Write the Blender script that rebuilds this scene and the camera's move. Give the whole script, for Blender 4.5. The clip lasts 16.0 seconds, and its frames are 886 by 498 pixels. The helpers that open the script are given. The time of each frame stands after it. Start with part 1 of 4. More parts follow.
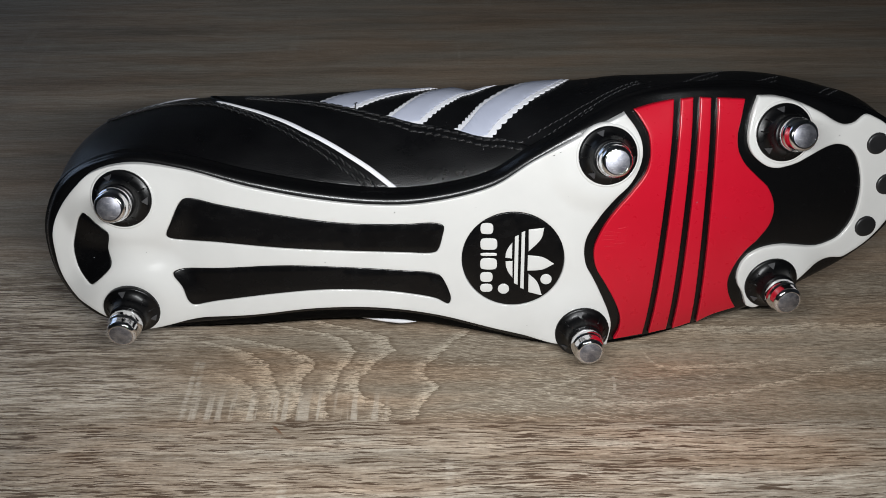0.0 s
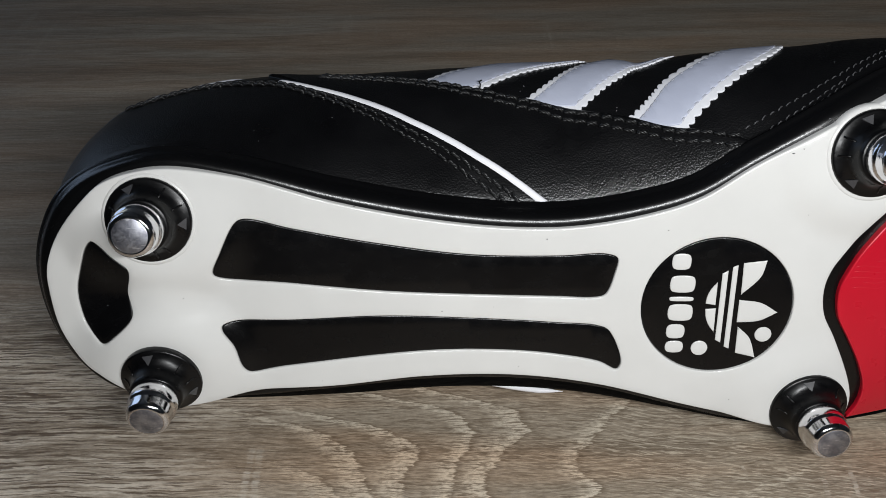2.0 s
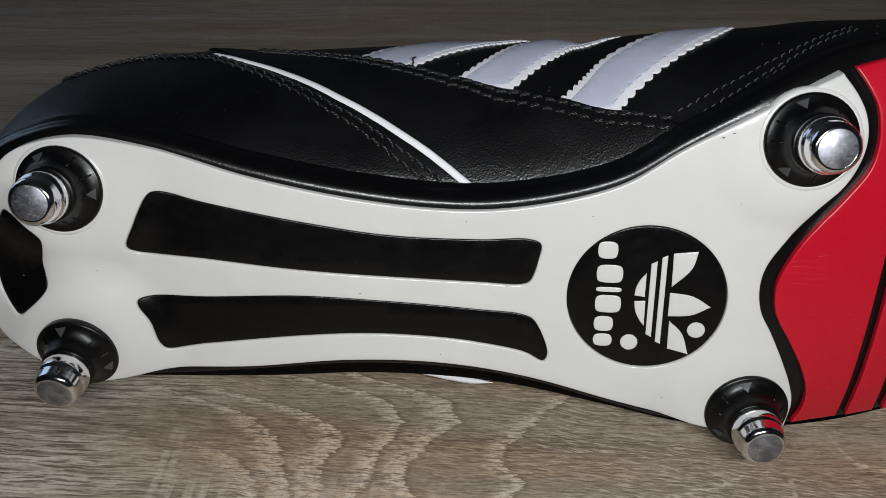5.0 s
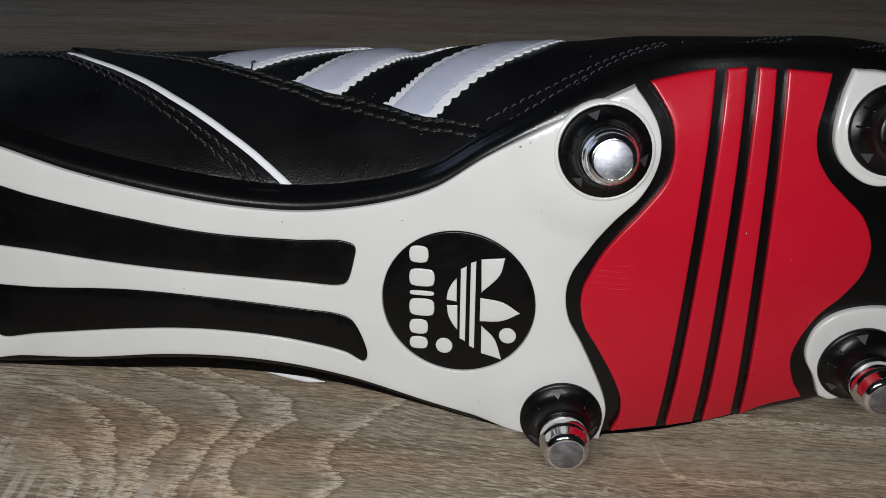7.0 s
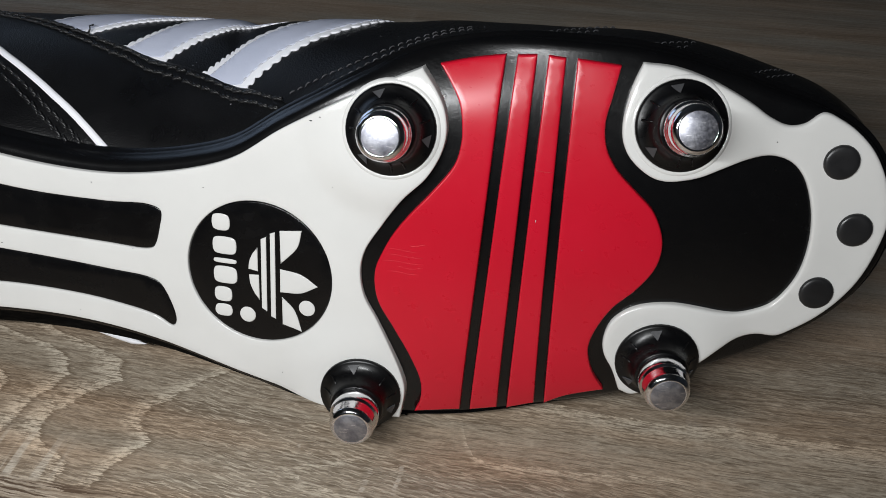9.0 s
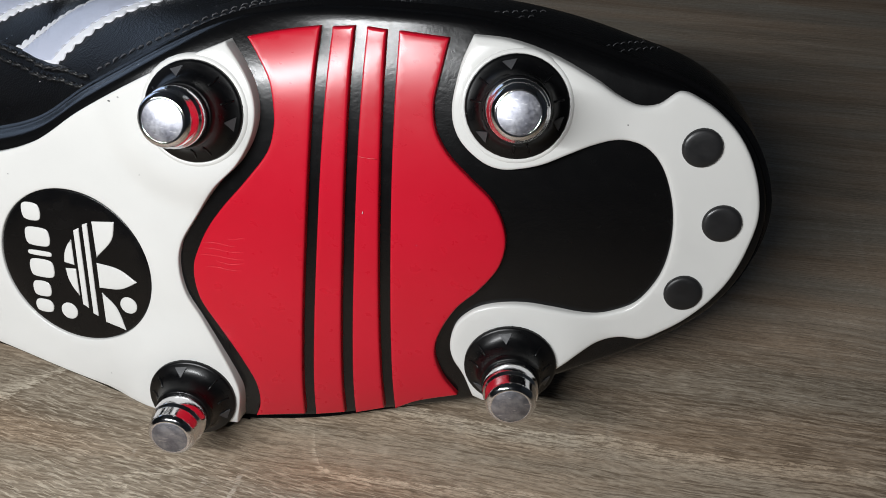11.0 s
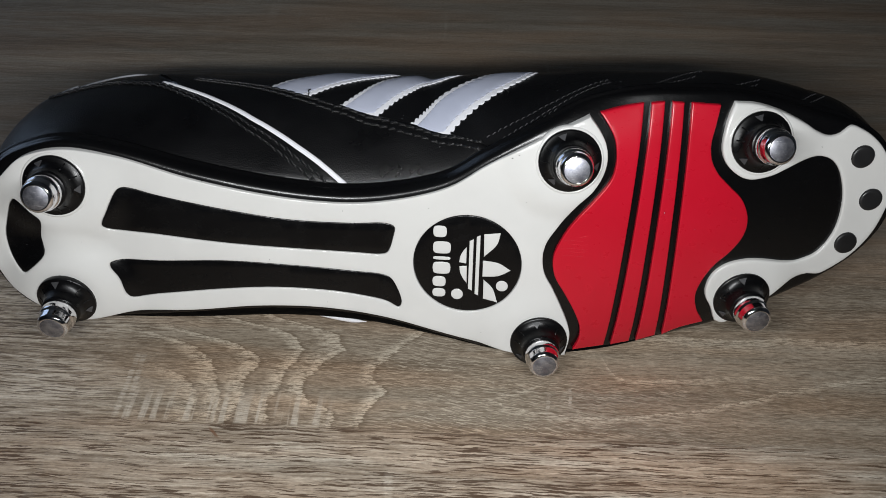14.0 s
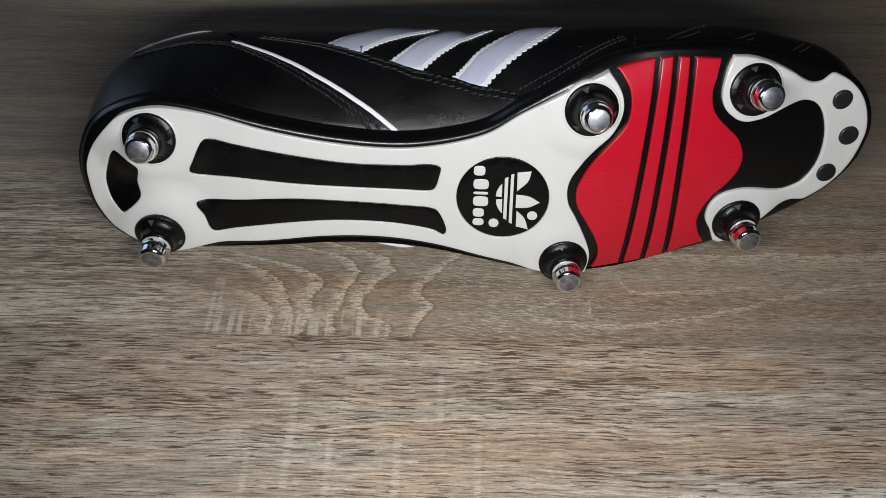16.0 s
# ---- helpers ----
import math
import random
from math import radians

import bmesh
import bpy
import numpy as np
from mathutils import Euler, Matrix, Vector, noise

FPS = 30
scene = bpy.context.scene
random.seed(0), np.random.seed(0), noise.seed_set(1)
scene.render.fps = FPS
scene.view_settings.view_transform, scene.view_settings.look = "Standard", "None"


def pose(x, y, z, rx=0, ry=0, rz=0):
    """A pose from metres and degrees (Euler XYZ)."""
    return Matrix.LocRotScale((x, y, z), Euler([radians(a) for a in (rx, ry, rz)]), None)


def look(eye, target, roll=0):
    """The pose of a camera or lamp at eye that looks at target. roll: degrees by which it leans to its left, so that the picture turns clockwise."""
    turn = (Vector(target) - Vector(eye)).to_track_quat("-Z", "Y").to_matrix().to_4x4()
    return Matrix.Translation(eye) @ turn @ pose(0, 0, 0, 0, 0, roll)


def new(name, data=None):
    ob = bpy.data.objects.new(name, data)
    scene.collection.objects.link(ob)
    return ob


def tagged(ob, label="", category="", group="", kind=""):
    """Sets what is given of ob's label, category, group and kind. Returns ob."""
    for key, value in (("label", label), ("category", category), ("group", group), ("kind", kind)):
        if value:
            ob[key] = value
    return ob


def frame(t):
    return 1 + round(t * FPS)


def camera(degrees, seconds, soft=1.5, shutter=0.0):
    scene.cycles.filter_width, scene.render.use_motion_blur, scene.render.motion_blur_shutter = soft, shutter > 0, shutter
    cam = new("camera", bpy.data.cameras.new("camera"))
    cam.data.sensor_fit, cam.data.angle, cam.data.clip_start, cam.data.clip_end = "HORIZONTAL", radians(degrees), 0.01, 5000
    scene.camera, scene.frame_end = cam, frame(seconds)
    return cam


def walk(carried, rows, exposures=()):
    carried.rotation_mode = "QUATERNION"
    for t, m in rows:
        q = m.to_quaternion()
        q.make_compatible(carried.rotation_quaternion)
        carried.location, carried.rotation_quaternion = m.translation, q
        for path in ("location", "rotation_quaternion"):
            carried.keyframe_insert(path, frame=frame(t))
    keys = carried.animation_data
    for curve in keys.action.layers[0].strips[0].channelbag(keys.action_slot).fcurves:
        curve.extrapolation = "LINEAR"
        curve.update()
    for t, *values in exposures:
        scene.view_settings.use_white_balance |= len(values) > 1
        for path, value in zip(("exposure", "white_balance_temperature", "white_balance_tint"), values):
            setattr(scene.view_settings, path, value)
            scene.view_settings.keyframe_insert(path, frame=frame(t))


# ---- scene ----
from mathutils.geometry import delaunay_2d_cdt as mathutils_cdt

# ---- camera and light numbers ----
cam = camera(52.82, 16.0, 0.6)
PATH = [
    (0, (0.02102, 0.02106, 0.23074), (0.01427, 0.80695, -0.38758), -0.763),
    (0.5, (0.00998, 0.03640, 0.22024), (-0.00107, 0.83092, -0.38690), -0.871),
    (1, (-0.00073, 0.05940, 0.20520), (-0.01594, 0.85619, -0.39888), -0.994),
    (1.5, (-0.01077, 0.08161, 0.19147), (-0.02289, 0.87812, -0.41303), -1.012),
    (2, (-0.01742, 0.10023, 0.17909), (-0.03289, 0.89166, -0.43198), -1.339),
    (2.5, (-0.02281, 0.11201, 0.16929), (-0.04581, 0.89792, -0.44863), -1.701),
    (3, (-0.02506, 0.11573, 0.16671), (-0.05390, 0.89705, -0.45675), -1.817),
    (3.2, (-0.02371, 0.11521, 0.16518), (-0.05851, 0.89888, -0.45587), -1.766),
    (3.5, (-0.01993, 0.11362, 0.16423), (-0.06391, 0.90030, -0.45420), -1.744),
    (4, (-0.01026, 0.10982, 0.16526), (-0.06885, 0.90008, -0.45062), -1.813),
    (4.5, (0.00141, 0.10618, 0.16807), (-0.06859, 0.89816, -0.44641), -1.950),
    (5, (0.01257, 0.10458, 0.17090), (-0.06301, 0.89630, -0.44193), -2.083),
    (5.3, (0.01797, 0.10537, 0.17188), (-0.05705, 0.89594, -0.43928), -2.130),
    (5.5, (0.02069, 0.10687, 0.17201), (-0.05198, 0.89626, -0.43757), -2.138),
    (6, (0.03058, 0.10501, 0.17227), (-0.04887, 0.89686, -0.43326), -1.964),
    (6.5, (0.04270, 0.10395, 0.17022), (-0.04402, 0.89782, -0.43166), -1.567),
    (7, (0.05824, 0.10408, 0.17088), (-0.03979, 0.89803, -0.42915), -1.182),
    (7.5, (0.07108, 0.10343, 0.17122), (-0.03392, 0.89719, -0.42789), -0.485),
    (8, (0.08290, 0.10395, 0.17195), (-0.02985, 0.89709, -0.42657), 0.237),
    (8.5, (0.09547, 0.10329, 0.16962), (-0.02517, 0.89285, -0.43208), 0.775),
    (9, (0.10920, 0.10708, 0.16885), (-0.01934, 0.89278, -0.43626), 1.133),
    (9.5, (0.12367, 0.11340, 0.16629), (-0.01498, 0.89205, -0.44564), 1.114),
    (10, (0.13509, 0.11929, 0.16444), (-0.00897, 0.89155, -0.45432), 1.041),
    (10.2, (0.13820, 0.12333, 0.16294), (-0.01121, 0.89198, -0.45589), 0.732),
    (10.5, (0.14233, 0.12823, 0.16159), (-0.01235, 0.89131, -0.46021), 0.329),
    (11, (0.14625, 0.13277, 0.16182), (-0.00967, 0.88714, -0.46991), -0.125),
    (11.5, (0.14402, 0.13183, 0.16533), (-0.00353, 0.87989, -0.47828), -0.218),
    (12, (0.13279, 0.12434, 0.17228), (0.00351, 0.87043, -0.48015), 0.154),
    (12.3, (0.12057, 0.11625, 0.17819), (0.00709, 0.86404, -0.47601), 0.645),
    (12.5, (0.10975, 0.10921, 0.18288), (0.00886, 0.85960, -0.47037), 1.097),
    (13, (0.07883, 0.09176, 0.19762), (0.01151, 0.83700, -0.46577), 1.503),
    (13.5, (0.05729, 0.06616, 0.20809), (0.01722, 0.81934, -0.44851), 1.333),
    (14, (0.04070, 0.04493, 0.23319), (0.01967, 0.79530, -0.42749), 0.842),
    (14.5, (0.02970, 0.02355, 0.25082), (0.01751, 0.78000, -0.40312), 0.528),
    (15, (0.02535, 0.00898, 0.25813), (0.01506, 0.76955, -0.39105), 0.573),
    (15.5, (0.02628, 0.00430, 0.25997), (0.01710, 0.75584, -0.39964), 0.788),
    (16, (0.02495, 0.01771, 0.27595), (0.01191, 0.68802, -0.46602), 0.068),
]
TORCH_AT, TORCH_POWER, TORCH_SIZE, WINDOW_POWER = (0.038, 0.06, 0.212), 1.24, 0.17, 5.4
EXPOSURES = [(0.0, -0.28), (1.5, -0.38), (3.0, -0.38), (5.5, -0.65), (6.5, -0.68), (8.0, -0.62), (10.0, -0.2), (12.5, -0.32), (13.0, -0.42), (13.5, -0.44), (14.5, -0.42), (16.0, -0.42)]
FLAME_LOW = 0.2205
walk(cam, [(t, look(eye, target, roll)) for t, eye, target, roll in PATH], EXPOSURES)

# ---- world and light ----
world = bpy.data.worlds.new("world")
scene.world = world
world.use_nodes = True
world.node_tree.nodes["Background"].inputs[0].default_value = (0.6, 0.72, 1.0, 1)
world.node_tree.nodes["Background"].inputs[1].default_value = 0.04

# long still strip lamp standing in for a phone torch carried over the table
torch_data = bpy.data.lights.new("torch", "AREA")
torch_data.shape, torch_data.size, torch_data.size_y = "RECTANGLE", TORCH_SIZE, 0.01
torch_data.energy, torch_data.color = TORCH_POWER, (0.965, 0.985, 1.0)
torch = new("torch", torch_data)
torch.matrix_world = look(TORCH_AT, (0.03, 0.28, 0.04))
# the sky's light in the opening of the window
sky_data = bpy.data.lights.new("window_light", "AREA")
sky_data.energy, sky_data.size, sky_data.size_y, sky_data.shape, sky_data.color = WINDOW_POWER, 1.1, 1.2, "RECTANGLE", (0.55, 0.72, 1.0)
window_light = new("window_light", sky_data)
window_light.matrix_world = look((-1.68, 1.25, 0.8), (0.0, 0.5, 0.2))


# ---- materials ----
def material(name, colour, rough=0.5, metal=0.0, coat=0.0):
    m = bpy.data.materials.new(name)
    m.use_nodes = True
    b = m.node_tree.nodes["Principled BSDF"]
    b.inputs["Base Color"].default_value = (*colour, 1)
    b.inputs["Roughness"].default_value = rough
    b.inputs["Metallic"].default_value = metal
    b.inputs["Coat Weight"].default_value = coat
    b.inputs["Coat Roughness"].default_value = 0.12
    return m


def node(m, kind, **settings):
    n = m.node_tree.nodes.new(kind)
    for key, value in settings.items():
        n.inputs[key.replace("_", " ")].default_value = value
    return n


def link(m, a, b):
    m.node_tree.links.new(a, b)


def coords(m, scale=(1, 1, 1), turn=(0, 0, 0)):
    t = m.node_tree.nodes.new("ShaderNodeTexCoord")
    s = m.node_tree.nodes.new("ShaderNodeMapping")
    s.inputs["Scale"].default_value, s.inputs["Rotation"].default_value = scale, turn
    link(m, t.outputs["Object"], s.inputs["Vector"])
    return s.outputs["Vector"]


def ramp(m, factor, stops):
    r = m.node_tree.nodes.new("ShaderNodeValToRGB")
    e = r.color_ramp.elements
    while len(e) < len(stops):
        e.new(0.5)
    for k, (at, colour) in zip(e, stops):
        k.position, k.color = at, (*colour, 1) if len(colour) == 3 else colour
    link(m, factor, r.inputs["Fac"])
    return r.outputs["Color"]


def grey(x):
    return (x, x, x)


def maths(m, kind, a, b=None, c=None):
    n = m.node_tree.nodes.new("ShaderNodeMath")
    n.operation = kind
    for k, v in enumerate((a, b, c)):
        if v is None:
            continue
        if isinstance(v, (int, float)):
            n.inputs[k].default_value = v
        else:
            link(m, v, n.inputs[k])
    return n.outputs[0]


def mixed(m, factor, a, b, kind="MIX"):
    n = m.node_tree.nodes.new("ShaderNodeMix")
    n.data_type, n.blend_type = "RGBA", kind
    for k, v in ((0, factor), (6, a), (7, b)):
        if isinstance(v, (int, float)):
            n.inputs[k].default_value = v
        elif isinstance(v, tuple):
            n.inputs[k].default_value = (*v, 1)
        else:
            link(m, v, n.inputs[k])
    return n.outputs[2]


def bump(m, height, strength, distance):
    n = m.node_tree.nodes.new("ShaderNodeBump")
    n.inputs["Strength"].default_value, n.inputs["Distance"].default_value = strength, distance
    link(m, height, n.inputs["Height"])
    link(m, n.outputs["Normal"], m.node_tree.nodes["Principled BSDF"].inputs["Normal"])


def shader(m):
    return m.node_tree.nodes["Principled BSDF"].inputs


def noise_of(m, vector, scale, detail=4.0, rough=0.55, distort=0.0):
    n = node(m, "ShaderNodeTexNoise", Scale=scale, Detail=detail, Roughness=rough, Distortion=distort)
    link(m, vector, n.inputs["Vector"])
    return n.outputs["Fac"]


def make_wood():
    """Pale grey-brown oak-print board in strips: a flame figure with ragged edges on one, straight fissured grain on the next."""
    m = material("oak_board", (0.3, 0.26, 0.21), 0.5)
    tex = m.node_tree.nodes.new("ShaderNodeTexCoord").outputs["Object"]
    split = m.node_tree.nodes.new("ShaderNodeSeparateXYZ")
    link(m, tex, split.inputs[0])
    x, y = split.outputs[0], split.outputs[1]

    def add(a, b):
        return maths(m, "ADD", a, b)

    def times(a, b):
        return maths(m, "MULTIPLY", a, b)

    def centred(noise_out, size):
        return times(maths(m, "SUBTRACT", noise_out, 0.5), size)

    # the grain wanders a little up and down along the board
    wander = add(centred(noise_of(m, coords(m, (14, 20, 1)), 1.0, 2.0), 0.006), add(centred(noise_of(m, coords(m, (110, 160, 1)), 1.0, 1.0), 0.0008), centred(noise_of(m, coords(m, (380, 420, 1)), 1.0, 2.0, 0.6), 0.0006)))
    bent = m.node_tree.nodes.new("ShaderNodeCombineXYZ")
    link(m, x, bent.inputs[0])
    link(m, add(y, wander), bent.inputs[1])

    def drawn(sx, sy, sz=0.0, turn=0.0):
        s = m.node_tree.nodes.new("ShaderNodeMapping")
        s.vector_type = "TEXTURE"
        s.inputs["Scale"].default_value, s.inputs["Rotation"].default_value = (1 / sx, 1 / sy, 1), (0, 0, turn)
        s.inputs["Location"].default_value = (0, 0, sz)
        link(m, bent.outputs[0], s.inputs["Vector"])
        return s.outputs["Vector"]

    fibre = noise_of(m, drawn(210, 1900), 1.0, 2.0, 0.6)
    grain = noise_of(m, drawn(55, 1020, 3.3), 1.0, 4.0, 0.65)
    bands = noise_of(m, drawn(4.0, 75, 5.0), 1.0, 3.0, 0.6)
    cracks = noise_of(m, drawn(78, 1550, 7.1), 1.0, 2.0, 0.55)
    thin = noise_of(m, drawn(62, 1500, 13.1), 1.0, 1.0, 0.5)
    clusters = noise_of(m, coords(m, (10, 70, 1)), 1.0, 2.0, 0.5)
    mottle = noise_of(m, coords(m, (700, 1100, 1)), 1.0, 3.0, 0.65)
    # straight grain: soft long streaks and fine hair lines
    streak = add(times(grain, 0.5), add(times(bands, 0.3), times(fibre, 0.2)))
    straight = ramp(m, streak, [(0.4, (0.19, 0.149, 0.108)), (0.46, (0.29, 0.241, 0.187)), (0.53, (0.378, 0.325, 0.262)), (0.59, (0.52, 0.462, 0.383))])
    hair = ramp(m, thin, [(0.38, grey(1.0)), (0.45, grey(0.0))])
    straight = mixed(m, times(hair, 0.65), straight, (0.165, 0.125, 0.09))
    # dark fissures crowd below the joint and grow rare farther down
    crowd = ramp(m, times(maths(m, "SUBTRACT", y, 0.12), 10.0), [(0.25, grey(0.0)), (0.62, grey(0.5)), (0.82, grey(1.0)), (0.97, grey(0.85))])
    level = maths(m, "SUBTRACT", add(cracks, centred(clusters, -0.32)), times(crowd, 0.045))
    fissure = ramp(m, level, [(0.36, grey(1.0)), (0.385, grey(0.8)), (0.4, grey(0.0))])
    straight = mixed(m, times(fissure, 0.92), straight, (0.07, 0.043, 0.026))

    warm = ramp(m, noise_of(m, drawn(9, 60, 23.0), 1.0, 2.0, 0.55), [(0.4, (0.98, 1.0, 1.01)), (0.62, (1.09, 0.98, 0.9))])
    straight = mixed(m, 1.0, straight, warm, "MULTIPLY")

    # the flame: pale fibres that run up to a ragged edge and stop there
    ragged = add(centred(noise_of(m, coords(m, (34, 760, 1)), 1.0, 3.0, 0.7), 0.0075), centred(noise_of(m, coords(m, (120, 140, 1)), 1.0, 2.0), 0.002))

    def edge(knots, along, across, low, span, start, size):
        """The place of an edge along one axis as a smooth function of the other."""
        stops = [((k - low) / span, grey((v - start) / size)) for k, v in sorted(knots)]
        colour = ramp(m, maths(m, "DIVIDE", maths(m, "SUBTRACT", along, low), span), stops)
        colour.node.color_ramp.interpolation = "CARDINAL"
        return maths(m, "SUBTRACT", add(times(colour, size), start), across)

    ridges = (
        ([(0.247, -0.068), (0.2435, -0.0585), (0.2375, -0.049), (0.231, -0.046), (0.2205, -0.0452)], 0.010, 0.75),
        ([(0.266, -0.085), (0.2565, -0.0585), (0.2485, -0.0455), (0.2377, -0.0402), (0.2309, -0.0378), (0.2205, -0.0372)], 0.009, 0.9),
        ([(0.266, -0.07), (0.2578, -0.0443), (0.2519, -0.0313), (0.2472, -0.0282), (0.2402, -0.0313), (0.234, -0.0307), (0.2278, -0.0316), (0.2205, -0.0338)], 0.0085, 1.0),
        ([(0.272, -0.055), (0.264, -0.026), (0.2562, -0.0144), (0.2504, -0.0142), (0.2454, -0.0181), (0.2368, -0.0188), (0.2312, -0.0217), (0.2264, -0.0212), (0.2205, -0.02)], 0.0065, 0.95),
        ([(0.275, -0.04), (0.2633, -0.0069), (0.257, -0.0009), (0.2537, 0.0003), (0.2495, -0.0051), (0.2435, -0.0087), (0.2369, -0.011), (0.2321, -0.0089), (0.2276, -0.0005), (0.2205, 0.0005)], 0.009, 1.0),
        ([(0.275, 0.037), (0.2609, 0.0251), (0.2554, 0.0197), (0.2491, 0.0145), (0.2444, 0.0118), (0.2404, 0.0126), (0.2374, 0.0167), (0.2325, 0.0137), (0.2205, 0.0088)], 0.0062, 0.9))
    rise, shade = None, None
    for knots, wide, bright in ridges:
        off = add(edge(knots, y, x, 0.215, 0.065, -0.1, 0.15), ragged)
        up = ramp(m, times(off, 60.0), [(0.0, grey(0.0)), (0.016, grey(bright)), (wide * 24, grey(0.8 * bright)), (wide * 60, grey(0.0))])
        top = ramp(m, times(maths(m, "SUBTRACT", knots[0][0], y), 220.0), [(0.0, grey(0.0)), (1.0, grey(1.0))])
        up = times(up, top)
        down = ramp(m, add(times(off, 250.0), 0.5), [(0.0, grey(0.0)), (0.46, grey(bright)), (0.5, grey(0.0))])
        rise = up if rise is None else maths(m, "MAXIMUM", rise, up)
        down = times(down, top)
        shade = down if shade is None else maths(m, "MAXIMUM", shade, down)
    # to the east pale bands with a sharp upper edge run on along the strip
    lift = centred(noise_of(m, coords(m, (260, 420, 1)), 1.0, 3.0, 0.7), 0.003)
    courses = (
        ([(0.0524, 0.2353), (0.0555, 0.2372), (0.0614, 0.2385), (0.066, 0.2411), (0.0742, 0.2452)], 0.0022, 0.8, 0.052, 0.076),
        ([(0.0515, 0.2355), (0.0582, 0.2319), (0.068, 0.2304), (0.0873, 0.2292), (0.105, 0.2312), (0.123, 0.2346), (0.145, 0.2411), (0.165, 0.247), (0.2, 0.253)], 0.0032, 0.75, 0.05, 0.24),
        ([(0.0895, 0.2588), (0.092, 0.252), (0.0955, 0.2462), (0.1102, 0.2464), (0.1215, 0.2468), (0.137, 0.2488), (0.15, 0.2495)], 0.003, 0.65, 0.089, 0.152),
        ([(0.064, 0.2512), (0.0678, 0.2508), (0.0737, 0.2497), (0.077, 0.2475), (0.0793, 0.2450)], 0.0018, 0.65, 0.064, 0.08),
        ([(0.105, 0.267), (0.1127, 0.2673), (0.1322, 0.266), (0.1456, 0.2664), (0.1573, 0.2681), (0.1764, 0.267), (0.2036, 0.2691), (0.25, 0.272)], 0.0075, 0.8, 0.1, 0.26))
    for knots, wide, bright, first, last in courses:
        off = add(edge(knots, x, y, 0.04, 0.22, 0.21, 0.08), lift)
        up = ramp(m, times(off, 60.0), [(0.0, grey(0.0)), (0.015, grey(bright)), (wide * 30, grey(0.6 * bright)), (wide * 60, grey(0.0))])
        here = times(ramp(m, times(maths(m, "SUBTRACT", x, first), 300.0), [(0.0, grey(0.0)), (1.0, grey(1.0))]), ramp(m, times(maths(m, "SUBTRACT", last, x), 100.0), [(0.0, grey(0.0)), (1.0, grey(1.0))]))
        rise = maths(m, "MAXIMUM", rise, times(up, here))
    fibres = ramp(m, fibre, [(0.44, grey(0.1)), (0.5, grey(1.2))])
    lit = times(times(rise, fibres), ramp(m, mottle, [(0.38, grey(0.5)), (0.55, grey(1.0))]))
    ground = ramp(m, add(times(fibre, 0.6), times(bands, 0.4)), [(0.4, (0.165, 0.132, 0.099)), (0.5, (0.248, 0.206, 0.161)), (0.6, (0.33, 0.283, 0.229))])
    figure = mixed(m, maths(m, "MINIMUM", lit, 0.95), ground, (0.53, 0.473, 0.395))
    figure = mixed(m, times(shade, 0.6), figure, (0.1, 0.07, 0.046))
    # fine pale hairs slant across the plain field beyond the last ridge
    hairs = noise_of(m, drawn(190, 1900, 17.0, -0.2), 1.0, 2.0, 0.5)
    field = ramp(m, times(add(x, 0.1), 4.0), [(0.0, grey(0.3)), (0.2, grey(0.65)), (0.44, grey(0.45)), (0.5, grey(0.9)), (0.7, grey(0.9)), (0.8, grey(0.5))])
    figure = mixed(m, times(times(field, ramp(m, clusters, [(0.35, grey(0.35)), (0.6, grey(1.0))])), ramp(m, hairs, [(0.54, grey(0.0)), (0.6, grey(0.75))])), figure, (0.52, 0.462, 0.385))
    # the flame lies in one strip above a joint of the print; away from it long streaks take over
    joint = maths(m, "SUBTRACT", maths(m, "SUBTRACT", y, times(x, -0.008)), FLAME_LOW)
    below = ramp(m, times(joint, 600.0), [(0.0, grey(0.0)), (1.0, grey(1.0))])
    reach = ramp(m, times(add(x, 0.25), 2.0), [(0.3, grey(0.0)), (0.4, grey(1.0)), (0.72, grey(1.0)), (0.92, grey(0.75))])
    smooth = ramp(m, add(times(bands, 0.65), times(grain, 0.35)), [(0.38, (0.172, 0.137, 0.102)), (0.5, (0.272, 0.229, 0.182)), (0.62, (0.39, 0.343, 0.284))])
    figure = mixed(m, 1.0, figure, mixed(m, 1.0, warm, (1.03, 1.0, 0.95), "MULTIPLY"), "MULTIPLY")
    vivid = ramp(m, add(times(grain, 0.55), add(times(bands, 0.25), times(fibre, 0.2))), [(0.41, (0.135, 0.099, 0.067)), (0.47, (0.275, 0.222, 0.166)), (0.52, (0.41, 0.348, 0.275)), (0.57, (0.6, 0.53, 0.44))])
    strip = mixed(m, reach, mixed(m, 0.8, smooth, vivid), figure)
    strip = mixed(m, times(fissure, ramp(m, reach, [(0.0, grey(0.8)), (1.0, grey(0.4))])), strip, (0.085, 0.055, 0.034))
    far = ramp(m, add(times(bands, 0.6), times(grain, 0.4)), [(0.38, (0.225, 0.18, 0.134)), (0.5, (0.305, 0.257, 0.202)), (0.62, (0.385, 0.334, 0.272))])
    far = mixed(m, 1.0, far, warm, "MULTIPLY")
    # the next strip, behind the boot: almost plain, painted paler against the dim light
    behind = ramp(m, times(maths(m, "SUBTRACT", y, 0.29), 30.0), [(0.0, grey(0.0)), (1.0, grey(0.85))])
    colour = mixed(m, below, straight, mixed(m, behind, strip, far))
    # pale sawn marks across the grain, in ladders: faint ones anywhere, clear ones below the joint and by the flame
    rungs = noise_of(m, coords(m, (60, 620, 1)), 1.0, 2.0)
    ladder = noise_of(m, coords(m, (120, 9, 1)), 1.0, 3.0, 0.6)
